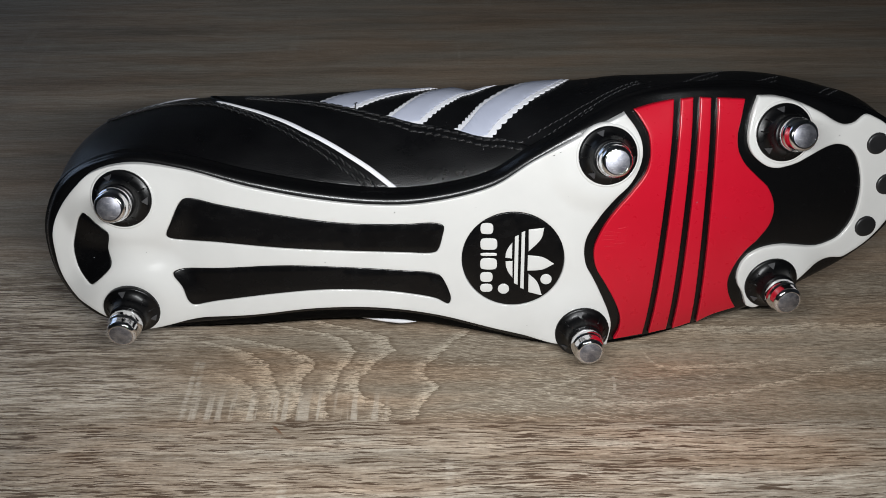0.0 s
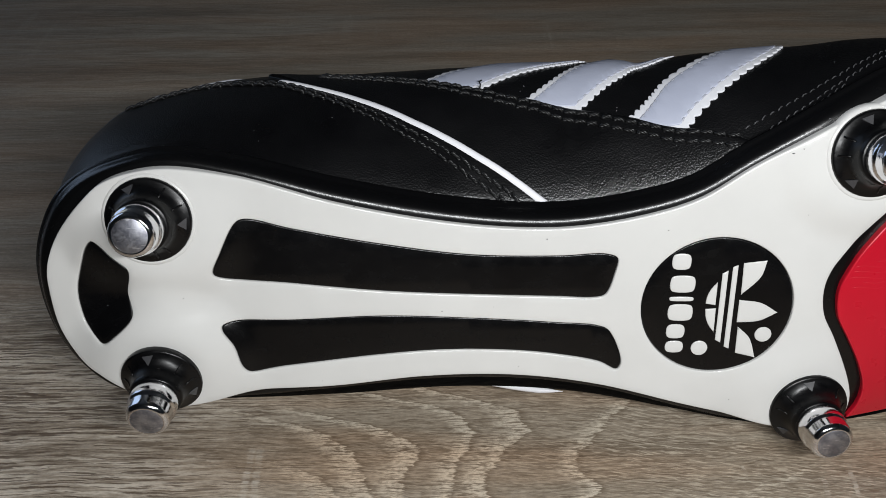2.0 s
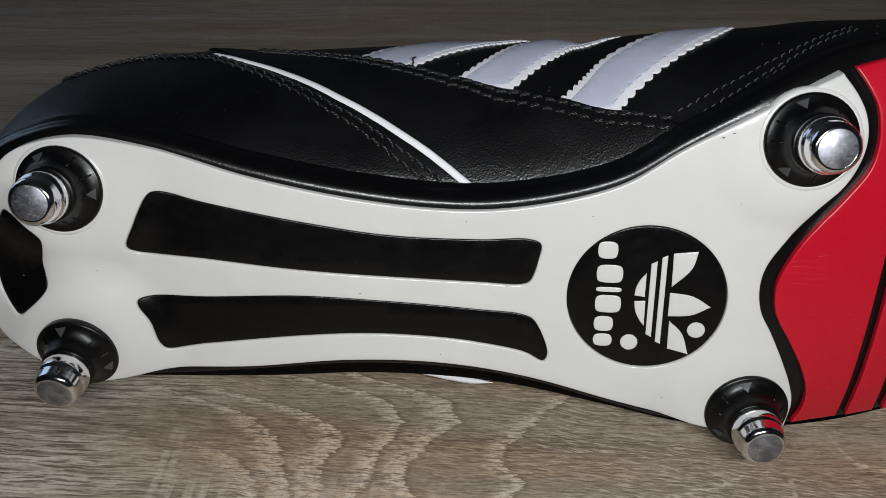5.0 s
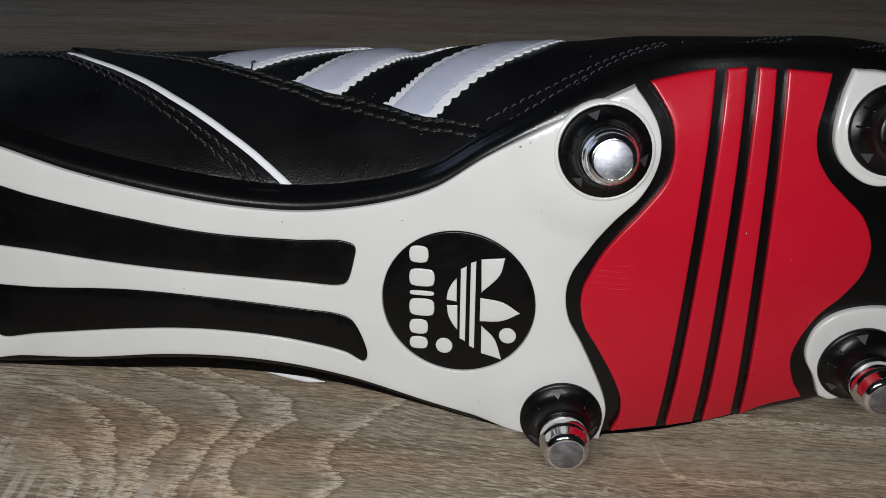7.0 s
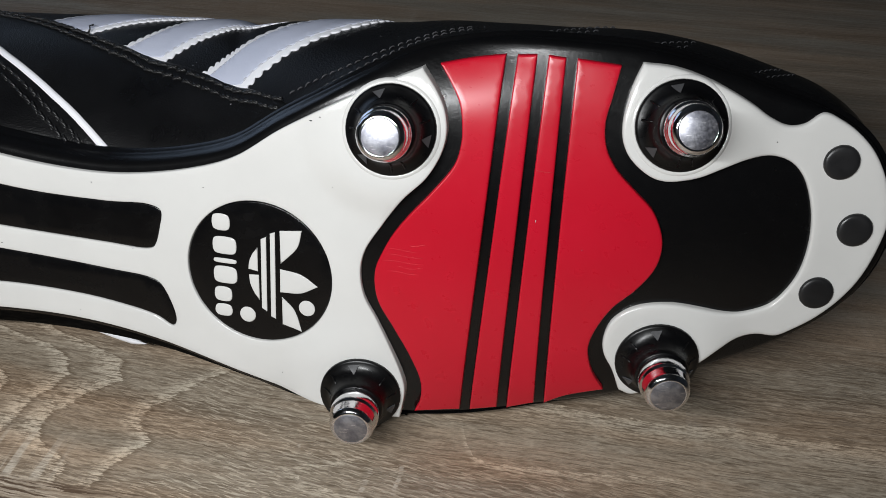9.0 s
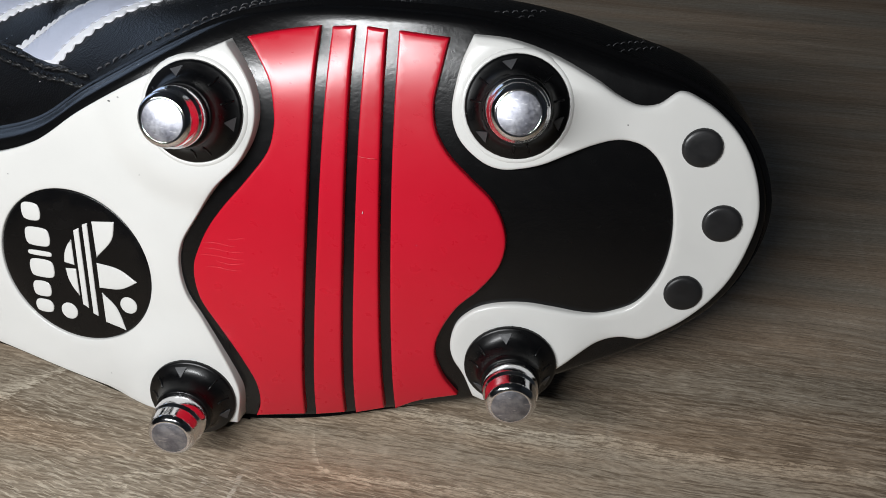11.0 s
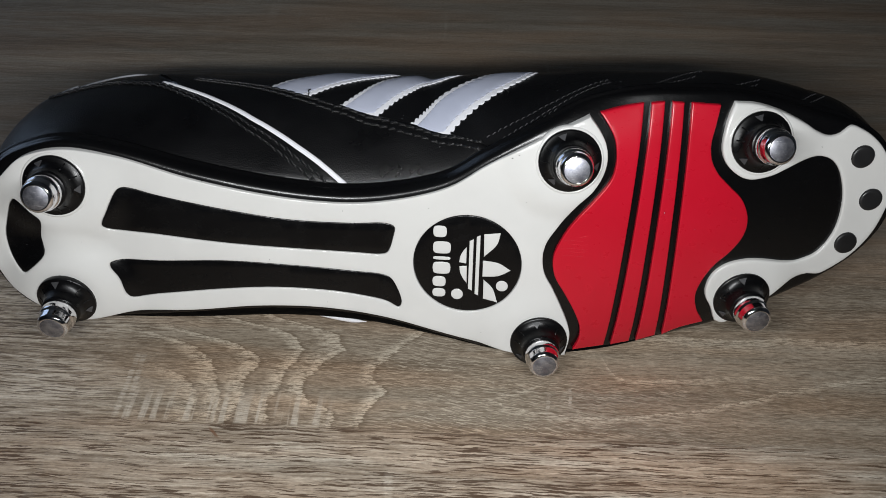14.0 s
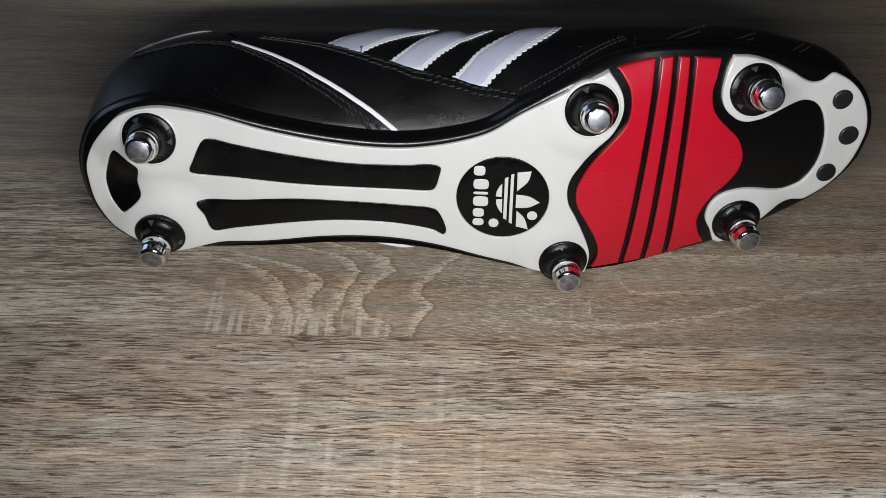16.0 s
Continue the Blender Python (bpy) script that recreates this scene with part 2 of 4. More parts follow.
    where = noise_of(m, coords(m, (9, 13, 1)), 1.0, 1.0)
    marks = times(ramp(m, ladder, [(0.58, grey(0)), (0.68, grey(1))]), ramp(m, where, [(0.5, grey(0)), (0.62, grey(1))]))
    marks = times(marks, ramp(m, rungs, [(0.4, grey(0.25)), (0.6, grey(1))]))
    colour = mixed(m, times(marks, 0.3), colour, (0.5, 0.45, 0.38))
    sway = centred(rungs, 0.0022)
    saw = ((-0.0702, 0.2215, 0.251, 900, 0.0), (-0.0668, 0.2215, 0.2505, 900, 0.05), (0.0207, 0.182, 0.2055, 620, 0.0), (-0.0318, 0.155, 0.1965, 560, 0.0), (-0.0175, 0.15, 0.1815, 700, 0.0), (0.0062, 0.15, 0.1798, 560, 0.0),
           (-0.0455, 0.15, 0.1745, 700, 0.0), (0.034, 0.15, 0.1785, 700, 0.0), (0.0779, 0.231, 0.2435, 1500, -0.1), (0.0703, 0.228, 0.2395, 1300, -0.1), (0.0529, 0.2385, 0.2445, 2200, 0.0), (0.0452, 0.2345, 0.239, 2200, 0.0))
    for at, low, high, narrow, slant in saw:
        dx = times(add(maths(m, "SUBTRACT", x, at), add(sway, times(maths(m, "SUBTRACT", y, low), slant))), float(narrow))
        here = ramp(m, times(dx, dx), [(0.25, grey(1.0)), (1.0, grey(0.0))])
        span = times(ramp(m, times(maths(m, "SUBTRACT", y, low), 250.0), [(0.0, grey(0.0)), (1.0, grey(1.0))]), ramp(m, times(maths(m, "SUBTRACT", high, y), 250.0), [(0.0, grey(0.0)), (1.0, grey(1.0))]))
        here = times(times(here, span), times(ramp(m, grain, [(0.42, grey(0.1)), (0.58, grey(0.75))]), ramp(m, thin, [(0.4, grey(0.2)), (0.55, grey(1.0))])))
        colour = mixed(m, here, colour, (0.52, 0.468, 0.395))
    # short pale strokes stand along the joint under the flame
    strokes = noise_of(m, coords(m, (360, 16, 1)), 1.0, 2.0, 0.6)
    foot = times(ramp(m, times(joint, 55.0), [(0.0, grey(1.0)), (0.45, grey(0.8)), (0.9, grey(0.0))]), below)
    foot = times(foot, ramp(m, times(maths(m, "ABSOLUTE", add(x, 0.035)), 25.0), [(0.7, grey(1.0)), (0.95, grey(0.0))]))
    foot = times(foot, ramp(m, strokes, [(0.5, grey(0.0)), (0.58, grey(0.8))]))
    colour = mixed(m, times(foot, ramp(m, fibre, [(0.42, grey(0.55)), (0.56, grey(1.0))])), colour, (0.53, 0.475, 0.4))
    gap = ramp(m, times(maths(m, "ABSOLUTE", joint), 1000.0), [(0.15, grey(1.0)), (0.5, grey(0.0))])
    colour = mixed(m, times(gap, ramp(m, grain, [(0.42, grey(0.9)), (0.58, grey(0.15))])), colour, (0.13, 0.09, 0.06))
    # a small brown nick at the joint
    nx = times(add(add(x, 0.0367), times(maths(m, "SUBTRACT", y, 0.2175), 0.9)), 900.0)
    ny = times(maths(m, "SUBTRACT", y, 0.2175), 330.0)
    nick = add(times(nx, nx), times(ny, ny))
    colour = mixed(m, ramp(m, nick, [(0.15, grey(0.85)), (0.6, grey(0.0))]), colour, (0.15, 0.075, 0.04))
    colour = mixed(m, 0.7, colour, ramp(m, mottle, [(0.35, (0.82, 0.81, 0.8)), (0.65, (1.14, 1.13, 1.11))]), "MULTIPLY")
    link(m, colour, shader(m)["Base Color"])
    link(m, ramp(m, grain, [(0.3, grey(0.6)), (0.65, grey(0.46))]), shader(m)["Roughness"])
    bump(m, add(times(fibre, 0.5), maths(m, "SUBTRACT", times(cracks, 0.3), fissure)), 0.25, 0.0004)
    return m


def make_leather():
    m = material("black_leather", (0.006, 0.006, 0.0065), 0.35)
    shader(m)["Specular IOR Level"].default_value = 0.36
    v = coords(m)
    cells = node(m, "ShaderNodeTexVoronoi", Scale=2300.0)
    link(m, v, cells.inputs["Vector"])
    fine = noise_of(m, v, 900.0, 3.0)
    creases = noise_of(m, coords(m, (60, 60, 150)), 1.0, 3.0)
    wear = noise_of(m, v, 60.0, 4.0)
    link(m, ramp(m, wear, [(0.35, grey(0.27)), (0.7, grey(0.37))]), shader(m)["Roughness"])
    link(m, ramp(m, wear, [(0.3, (0.0022, 0.0022, 0.0026)), (0.75, (0.0048, 0.0048, 0.0053))]), shader(m)["Base Color"])
    height = maths(m, "ADD", maths(m, "MULTIPLY", cells.outputs["Distance"], 0.9), maths(m, "ADD", fine, maths(m, "MULTIPLY", creases, 1.2)))
    bump(m, height, 0.19, 0.0004)
    return m


def make_moulded(name, dark, pale, rough, coat=0.0, grain=0.12, rub=1.0, fine=0.15, wave=1.0):
    """Moulded plastic with a faint unevenness, rubbed here and there."""
    m = material(name, pale, rough, 0.0, coat)
    v = coords(m)
    blotch = noise_of(m, v, 45.0, 5.0)
    scuff = noise_of(m, coords(m, (260, 900, 260), (0.2, 0.4, 0.6)), 1.0, 4.0)
    link(m, ramp(m, blotch, [(0.3, dark), (0.7, pale)]), shader(m)["Base Color"])
    link(m, ramp(m, scuff, [(0.35, grey(rough * (1 - 0.15 * rub))), (0.7, grey(min(1, rough * (1 + 0.35 * rub))))]), shader(m)["Roughness"])
    bump(m, maths(m, "ADD", maths(m, "MULTIPLY", blotch, wave), maths(m, "MULTIPLY", noise_of(m, v, 1400.0, 2.0), fine)), grain, 0.0006)
    return m


def make_metal(name, rough, colour=(0.78, 0.78, 0.8), relief=0.1, spread=0.18):
    m = material(name, colour, rough, 1.0)
    v = coords(m)
    pits = noise_of(m, v, 2600.0, 3.0, 0.6)
    link(m, ramp(m, pits, [(0.35, grey(rough * (1 - spread))), (0.7, grey(rough * (1 + spread)))]), shader(m)["Roughness"])
    bump(m, pits, relief, 0.0002)
    return m


def make_worn_face():
    """A turned aluminium face: fine rings from the lathe, a few scratches and dull spots."""
    m = material("turned_aluminium_face", (0.62, 0.63, 0.67), 0.3, 1.0)
    v = coords(m)
    pits = noise_of(m, v, 2200.0, 3.0, 0.6)
    spots = noise_of(m, v, 420.0, 3.0, 0.6)
    scratch = noise_of(m, coords(m, (300, 2600, 2600), (0.4, 0.2, 0.9)), 1.0, 2.0, 0.5)
    tone = ramp(m, spots, [(0.36, (0.24, 0.245, 0.285)), (0.5, (0.34, 0.345, 0.385)), (0.66, (0.47, 0.475, 0.52))])
    link(m, mixed(m, ramp(m, scratch, [(0.66, grey(0.0)), (0.72, grey(0.6))]), tone, (0.86, 0.86, 0.88)), shader(m)["Base Color"])
    link(m, ramp(m, pits, [(0.35, grey(0.38)), (0.7, grey(0.56))]), shader(m)["Roughness"])
    bump(m, maths(m, "ADD", maths(m, "MULTIPLY", spots, 0.6), maths(m, "MULTIPLY", pits, 0.25)), 0.07, 0.0003)
    return m


WOOD = make_wood()
LEATHER = make_leather()
WHITE = make_moulded("white_sole_plastic", (0.58, 0.577, 0.56), (0.625, 0.622, 0.603), 0.17, 0.0, 0.03, 0.4)
RED = make_moulded("red_sole_plastic", (0.45, 0.005, 0.018), (0.485, 0.006, 0.022), 0.28, 0.0, 0.006, 0.15)
SCRATCH = make_moulded("scratched_red_plastic", (0.46, 0.014, 0.026), (0.52, 0.026, 0.036), 0.4)
BLACK = make_moulded("black_sole_plastic", (0.0018, 0.0018, 0.0021), (0.0034, 0.0034, 0.0038), 0.23, 0.0, 0.06)
OUTSOLE = make_moulded("black_outsole_rubber", (0.0022, 0.0022, 0.0025), (0.0028, 0.0028, 0.0031), 0.25, 0.0, 0.12, 0.3, 0.4, 0.1)
shader(OUTSOLE)["Specular IOR Level"].default_value = 0.42
STUD_BLACK = make_moulded("black_stud_plastic", (0.0015, 0.0015, 0.0018), (0.003, 0.003, 0.0034), 0.3, 0.0, 0.1)
for shiny in (BLACK, STUD_BLACK):
    shader(shiny)["Specular IOR Level"].default_value = 0.3
SCUFFED = make_moulded("scuffed_grey_plastic", (0.03, 0.03, 0.033), (0.065, 0.065, 0.068), 0.5, 0.0, 0.5)
POLISHED = make_metal("polished_aluminium", 0.1)
BRUSHED = make_worn_face()
MATT = make_moulded("matt_black_rubber", (0.0016, 0.0016, 0.0018), (0.003, 0.003, 0.0033), 0.75, 0.0, 0.1)
shader(MATT)["Specular IOR Level"].default_value = 0.03
STRIPE = make_moulded("pale_stripe_synthetic", (0.38, 0.405, 0.5), (0.44, 0.465, 0.56), 0.42, 0.0, 0.25)
STRIPE_EDGE = make_moulded("white_stripe_edge", (0.6, 0.605, 0.64), (0.68, 0.685, 0.72), 0.5)
STRIPE_THREAD = make_moulded("grey_white_thread", (0.3, 0.31, 0.36), (0.42, 0.43, 0.48), 0.5)
PIPING = make_moulded("white_piping_synthetic", (0.74, 0.74, 0.78), (0.82, 0.82, 0.85), 0.45)
THREAD = make_moulded("black_thread", (0.004, 0.004, 0.0045), (0.012, 0.012, 0.0125), 0.42)
THREAD_PALE = make_moulded("worn_grey_thread", (0.022, 0.022, 0.024), (0.06, 0.06, 0.064), 0.5)
NUB = make_moulded("worn_black_rubber", (0.007, 0.007, 0.0075), (0.017, 0.017, 0.018), 0.36, 0.0, 0.2)
LINING = make_moulded("grey_lining_cloth", (0.3, 0.31, 0.34), (0.42, 0.43, 0.46), 0.9, 0.0, 0.5)
PAINT = make_moulded("wall_paint", (0.36, 0.345, 0.32), (0.42, 0.405, 0.38), 0.9)
FLOORING = make_moulded("brown_floor", (0.13, 0.1, 0.08), (0.2, 0.16, 0.12), 0.6)


# ---- mesh helpers ----
def mesh_object(name, verts, faces, mat, parent=None, label="", smooth=True):
    data = bpy.data.meshes.new(name)
    data.from_pydata([tuple(map(float, v)) for v in verts], [], [tuple(map(int, f)) for f in faces])
    data.materials.append(mat)
    if smooth:
        data.shade_smooth()
    data.update()
    ob = new(name, data)
    if parent is not None:
        ob.parent = parent
    if label:
        tagged(ob, label)
    return ob


def part(name, bm, mat, parent, label="", smooth=True):
    """A bmesh as one mesh object under a thing or a part."""
    data = bpy.data.meshes.new(name)
    bm.to_mesh(data)
    bm.free()
    data.materials.append(mat)
    if smooth:
        data.shade_smooth()
    ob = new(name, data)
    ob.parent = parent
    if label:
        tagged(ob, label)
    return ob


def empty(name, at=(0, 0, 0)):
    ob = new(name)
    ob.location = at
    ob.empty_display_size = 0.02
    return ob


def box(bm, lo, hi, bevel=0.0):
    lo, hi = Vector(lo), Vector(hi)
    made = bmesh.ops.create_cube(bm, size=1.0, matrix=Matrix.Translation((lo + hi) / 2) @ Matrix.Diagonal((*(hi - lo), 1)))
    if bevel:
        edges = list({e for v in made["verts"] for e in v.link_edges})
        bmesh.ops.bevel(bm, geom=edges, offset=bevel, segments=3, affect="EDGES", profile=0.5)


def inside(points, loop):
    """Which of points lie in a closed loop."""
    x, y = points[:, 0][:, None], points[:, 1][:, None]
    x0, y0 = loop[:, 0][None], loop[:, 1][None]
    x1, y1 = np.roll(loop[:, 0], -1)[None], np.roll(loop[:, 1], -1)[None]
    dy = np.where(np.abs(y1 - y0) < 1e-12, 1e-12, y1 - y0)
    return (((y0 > y) != (y1 > y)) & (x < (x1 - x0) * (y - y0) / dy + x0)).sum(1) % 2 == 1


def away(points, loop):
    """Distance of points from the samples of a loop."""
    return np.concatenate([np.sqrt(((p[:, None] - loop[None]) ** 2).sum(-1)).min(1) for p in np.array_split(points, max(1, len(points) // 400))])


def filled(loops, grid):
    """Triangles over the area of loops[0] less the holes loops[1:], with inner points every grid mm. Points, triangles; the loops' points come first."""
    lo, hi = loops[0].min(0), loops[0].max(0)
    gx, gy = np.meshgrid(np.arange(lo[0], hi[0], grid), np.arange(lo[1], hi[1], grid), indexing="ij")
    gx = gx + (np.arange(gx.shape[1]) % 2)[None] * grid / 2
    g = np.stack([gx.ravel(), gy.ravel()], 1)
    keep = inside(g, loops[0])
    for hole in loops[1:]:
        keep &= ~inside(g, hole)
    g = g[keep]
    every = np.concatenate(loops)
    if len(g):
        g = g[away(g, every) > grid * 0.45]
    pts, edges, start = np.concatenate([every, g]), [], 0
    for lp in loops:
        k = len(lp)
        edges += [(start + i, start + (i + 1) % k) for i in range(k)]
        start += k
    v, _, f, *_ = mathutils_cdt([Vector(p) for p in pts], edges, [], 0, 1e-5)
    v = np.array([tuple(p) for p in v])
    f = np.array([t for t in f if len(t) == 3])
    mid = v[f].mean(1)
    keep = inside(mid, loops[0])
    for hole in loops[1:]:
        keep &= ~inside(mid, hole)
    return v, f[keep]


def slab(loops, top, profile, grid=2.0, mapped=None):
    """A flat piece with rounded rims: loops in mm (the first outside, the rest holes), top(a, b) its height, profile the (inset, drop) of each ring from the top down.
    mapped(a, b, c) gives the world place. Returns vertices and faces."""
    mapped = mapped or place
    outs = [outward_of(lp) * (1 if k == 0 else -1) for k, lp in enumerate(loops)]
    rims = [[lp - o * ins for lp, o in zip(loops, outs)] for ins, _ in profile]
    pts, tri = filled(rims[0], grid)
    height = top(pts[:, 0], pts[:, 1])
    verts, faces = [mapped(pts[:, 0], pts[:, 1], height - profile[0][1])], []
    a, b, c = pts[tri[:, 0]], pts[tri[:, 1]], pts[tri[:, 2]]
    turn = (b[:, 0] - a[:, 0]) * (c[:, 1] - a[:, 1]) - (b[:, 1] - a[:, 1]) * (c[:, 0] - a[:, 0]) > 0
    faces += [tuple(t) if k else tuple(t[::-1]) for t, k in zip(tri, turn)]
    count = len(pts)
    for k, lp in enumerate(loops):
        n, ccw = len(lp), np.sum(lp[:, 0] * np.roll(lp[:, 1], -1) - np.roll(lp[:, 0], -1) * lp[:, 1]) > 0
        rings = []
        for (ins, drop), rim in zip(profile, rims):
            r = rim[k]
            verts.append(mapped(r[:, 0], r[:, 1], top(r[:, 0], r[:, 1]) - drop))
            rings.append(range(count, count + n))
            count += n
        for r0, r1 in zip(rings, rings[1:]):
            for i in range(n):
                j = (i + 1) % n
                q = (r0[i], r1[i], r1[j], r0[j])
                faces.append(q if (ccw == (k == 0)) else q[::-1])
    verts = np.concatenate(verts)
    # weld the cap to the first rings
    return verts, faces


def weld(ob, distance=1e-6):
    bm = bmesh.new()
    bm.from_mesh(ob.data)
    bmesh.ops.remove_doubles(bm, verts=bm.verts, dist=distance)
    bmesh.ops.recalc_face_normals(bm, faces=bm.faces)
    bm.to_mesh(ob.data)
    bm.free()
    ob.data.shade_smooth()
    return ob


def lathe(bm, profile, frame_of, steps=40):
    """Turns (radius, height) pairs in mm about the axis of the matrix frame_of; closes both ends that have no radius."""
    rings = []
    for r, hgt in profile:
        if r < 1e-6:
            rings.append([bm.verts.new(frame_of @ Vector((0, 0, hgt / 1000)))])
        else:
            rings.append([bm.verts.new(frame_of @ Vector((r / 1000 * math.cos(2 * math.pi * k / steps), r / 1000 * math.sin(2 * math.pi * k / steps), hgt / 1000))) for k in range(steps)])
    for r0, r1 in zip(rings, rings[1:]):
        for k in range(steps):
            a, b, c, d = r0[k % len(r0)], r0[(k + 1) % len(r0)], r1[(k + 1) % len(r1)], r1[k % len(r1)]
            q = list(dict.fromkeys((a, b, c, d)))
            if len(q) >= 3:
                bm.faces.new(q)


def tube(bm, points, radius, sides=8, flat=1.0, normals=None):
    """A round cord along world points; flat squeezes it along the given normals."""
    p = np.array(points, float)
    d = np.gradient(p, axis=0)
    d /= np.maximum(np.linalg.norm(d, axis=1), 1e-9)[:, None]
    if normals is None:
        normals = np.tile(np.array([0, 0, 1.0]), (len(p), 1))
    side = np.cross(d, normals)
    side /= np.maximum(np.linalg.norm(side, axis=1), 1e-9)[:, None]
    up = np.cross(side, d)
    rings, radii = [], np.broadcast_to(radius, len(p))
    for k in range(len(p)):
        rings.append([bm.verts.new(p[k] + radii[k] * (math.cos(w) * side[k] + flat * math.sin(w) * up[k])) for w in np.linspace(0, 2 * math.pi, sides, endpoint=False)])
    for r0, r1 in zip(rings, rings[1:]):
        for i in range(sides):
            bm.faces.new((r0[i], r0[(i + 1) % sides], r1[(i + 1) % sides], r1[i]))
    bm.faces.new(rings[0][::-1])
    bm.faces.new(rings[-1])


# -- shape: the boot's own frame, in millimetres: a along the sole, b across it, c outward from it
LEAN_BACK = 0.25614
BASE = np.array([0.0, 0.24311, -0.00411])
ACROSS = np.array([0.0, math.sin(LEAN_BACK), math.cos(LEAN_BACK)])
OUTWARD = np.array([0.0, -math.cos(LEAN_BACK), math.sin(LEAN_BACK)])


def spring(a):
    """The rise of the toe away from the flat of the sole, and the slight arch of the waist."""
    a = np.asarray(a, float)
    d = a / 1000 - 0.062
    e = 0.5 * (d + np.sqrt(d * d + 0.00015))
    return -15.0 * np.sin(math.pi / 2 * np.minimum(e / 0.11, 1.1)) - 1.7 * np.exp(-((a - 5) / 34) ** 2)


def place(a, b, c):
    """World place of points in the boot's frame."""
    a, b, c = (np.asarray(x, float)[..., None] / 1000 for x in (a, b, c))
    return BASE + a * np.array([1.0, 0, 0]) + b * ACROSS + c * OUTWARD


def smooth_loop(points, step=0.8, sharp=()):
    """A closed Catmull-Rom curve through points, evenly sampled; the points named in sharp stay corners."""
    p = np.array(points, float)
    n, out = len(p), []
    for i in range(n):
        p0, p1, p2, p3 = p[i - 1], p[i], p[(i + 1) % n], p[(i + 2) % n]
        if i in sharp:
            p0 = p1 - (p2 - p1)
        if (i + 1) % n in sharp:
            p3 = p2 + (p2 - p1)
        # centripetal spacing keeps the curve from looping at uneven points
        t0 = 0.0
        t1 = t0 + max(np.linalg.norm(p1 - p0), 1e-6) ** 0.5
        t2 = t1 + max(np.linalg.norm(p2 - p1), 1e-6) ** 0.5
        t3 = t2 + max(np.linalg.norm(p3 - p2), 1e-6) ** 0.5
        for s in np.linspace(0, 1, max(2, int(np.linalg.norm(p2 - p1) / step) + 1), endpoint=False):
            t = t1 + s * (t2 - t1)
            a1 = (t1 - t) / (t1 - t0) * p0 + (t - t0) / (t1 - t0) * p1
            a2 = (t2 - t) / (t2 - t1) * p1 + (t - t1) / (t2 - t1) * p2
            a3 = (t3 - t) / (t3 - t2) * p2 + (t - t2) / (t3 - t2) * p3
            b1 = (t2 - t) / (t2 - t0) * a1 + (t - t0) / (t2 - t0) * a2
            b2 = (t3 - t) / (t3 - t1) * a2 + (t - t1) / (t3 - t1) * a3
            out.append((t2 - t) / (t2 - t1) * b1 + (t - t1) / (t2 - t1) * b2)
    return np.array(out)


def outward_of(loop):
    """Unit normals of a closed loop that point away from its inside."""
    d = np.roll(loop, -1, 0) - np.roll(loop, 1, 0)
    d /= np.maximum(np.linalg.norm(d, axis=1), 1e-9)[:, None]
    area = np.sum(loop[:, 0] * np.roll(loop[:, 1], -1) - np.roll(loop[:, 0], -1) * loop[:, 1])
    return np.stack([d[:, 1], -d[:, 0]], 1) * (1 if area > 0 else -1)


SOLE_EDGE = smooth_loop([
    (-113, 57.1), (-109.8, 67.2), (-103.7, 75.8), (-95.2, 81.3), (-82.2, 84.3), (-66.2, 81.7), (-44.5, 75.4), (-22.6, 70.7), (-4.6, 68.4), (9.4, 68.4),
    (25.6, 71.3), (36.8, 75.2), (48, 82.6), (66.8, 93.9), (79.5, 99.8), (93.3, 102.4), (109.2, 102.8), (123.3, 102), (136.4, 99.4), (149.6, 95.8), (161.7, 92.2),
    (170.8, 86.5), (176.8, 77.7), (179.2, 67.5), (177.6, 58), (172.4, 49), (162.2, 40), (145.6, 30.2), (130, 22), (110, 16.6), (92.2, 12.8), (77.4, 11.8),
    (64.5, 12.1), (50.6, 14.6), (37.2, 18.4), (16.7, 23.9), (-4.4, 26.8), (-25.5, 27.2), (-47.7, 25.2), (-68.8, 23.4), (-86, 22.9), (-100.2, 26.2), (-107, 32.5), (-112, 42.9)], 1.6)
SOLE_OUT = outward_of(SOLE_EDGE)
for _ in range(3):
    SOLE_OUT = (np.roll(SOLE_OUT, 1, 0) + 2 * SOLE_OUT + np.roll(SOLE_OUT, -1, 0)) / 4


def shaped(a, knots, values):
    """A smooth function of a through a few knots."""
    return sum(np.interp(a + k, knots, values) for k in (-9, -6, -3, 0, 3, 6, 9)) / 7


KNOTS = (-115, -85, -65, -40, -20, 0, 25, 45, 65, 80, 100, 140, 165, 185)
FLARE_TOP = (7.7, 4.3, 11.1, 18.9, 24.0, 27.0, 26.2, 20.8, 7.4, 1.6, 0.0, 2.9, 2.3, 0.8)
FLARE_LOW = (4, 5, 7, 9, 9.5, 9.5, 8, 5, 3, 1, 0, 0, 0.5, 1)
WELT = (5.5, 5.4, 5.8, 6.4, 6.8, 6.8, 6.2, 5.4, 5.2, 5.6, 5.8, 5.2, 4.2, 4)
WIDEST = (38.4, 42.2, 44.1, 44.3, 42.8, 39.4, 36.6, 34.4, 31.5, 25.9, 18.7, 15.8, 18.7, 16.1)
HEIGHT = (96, 94, 90, 86, 84, 80, 74, 68, 62, 58, 54, 46, 40, 36)


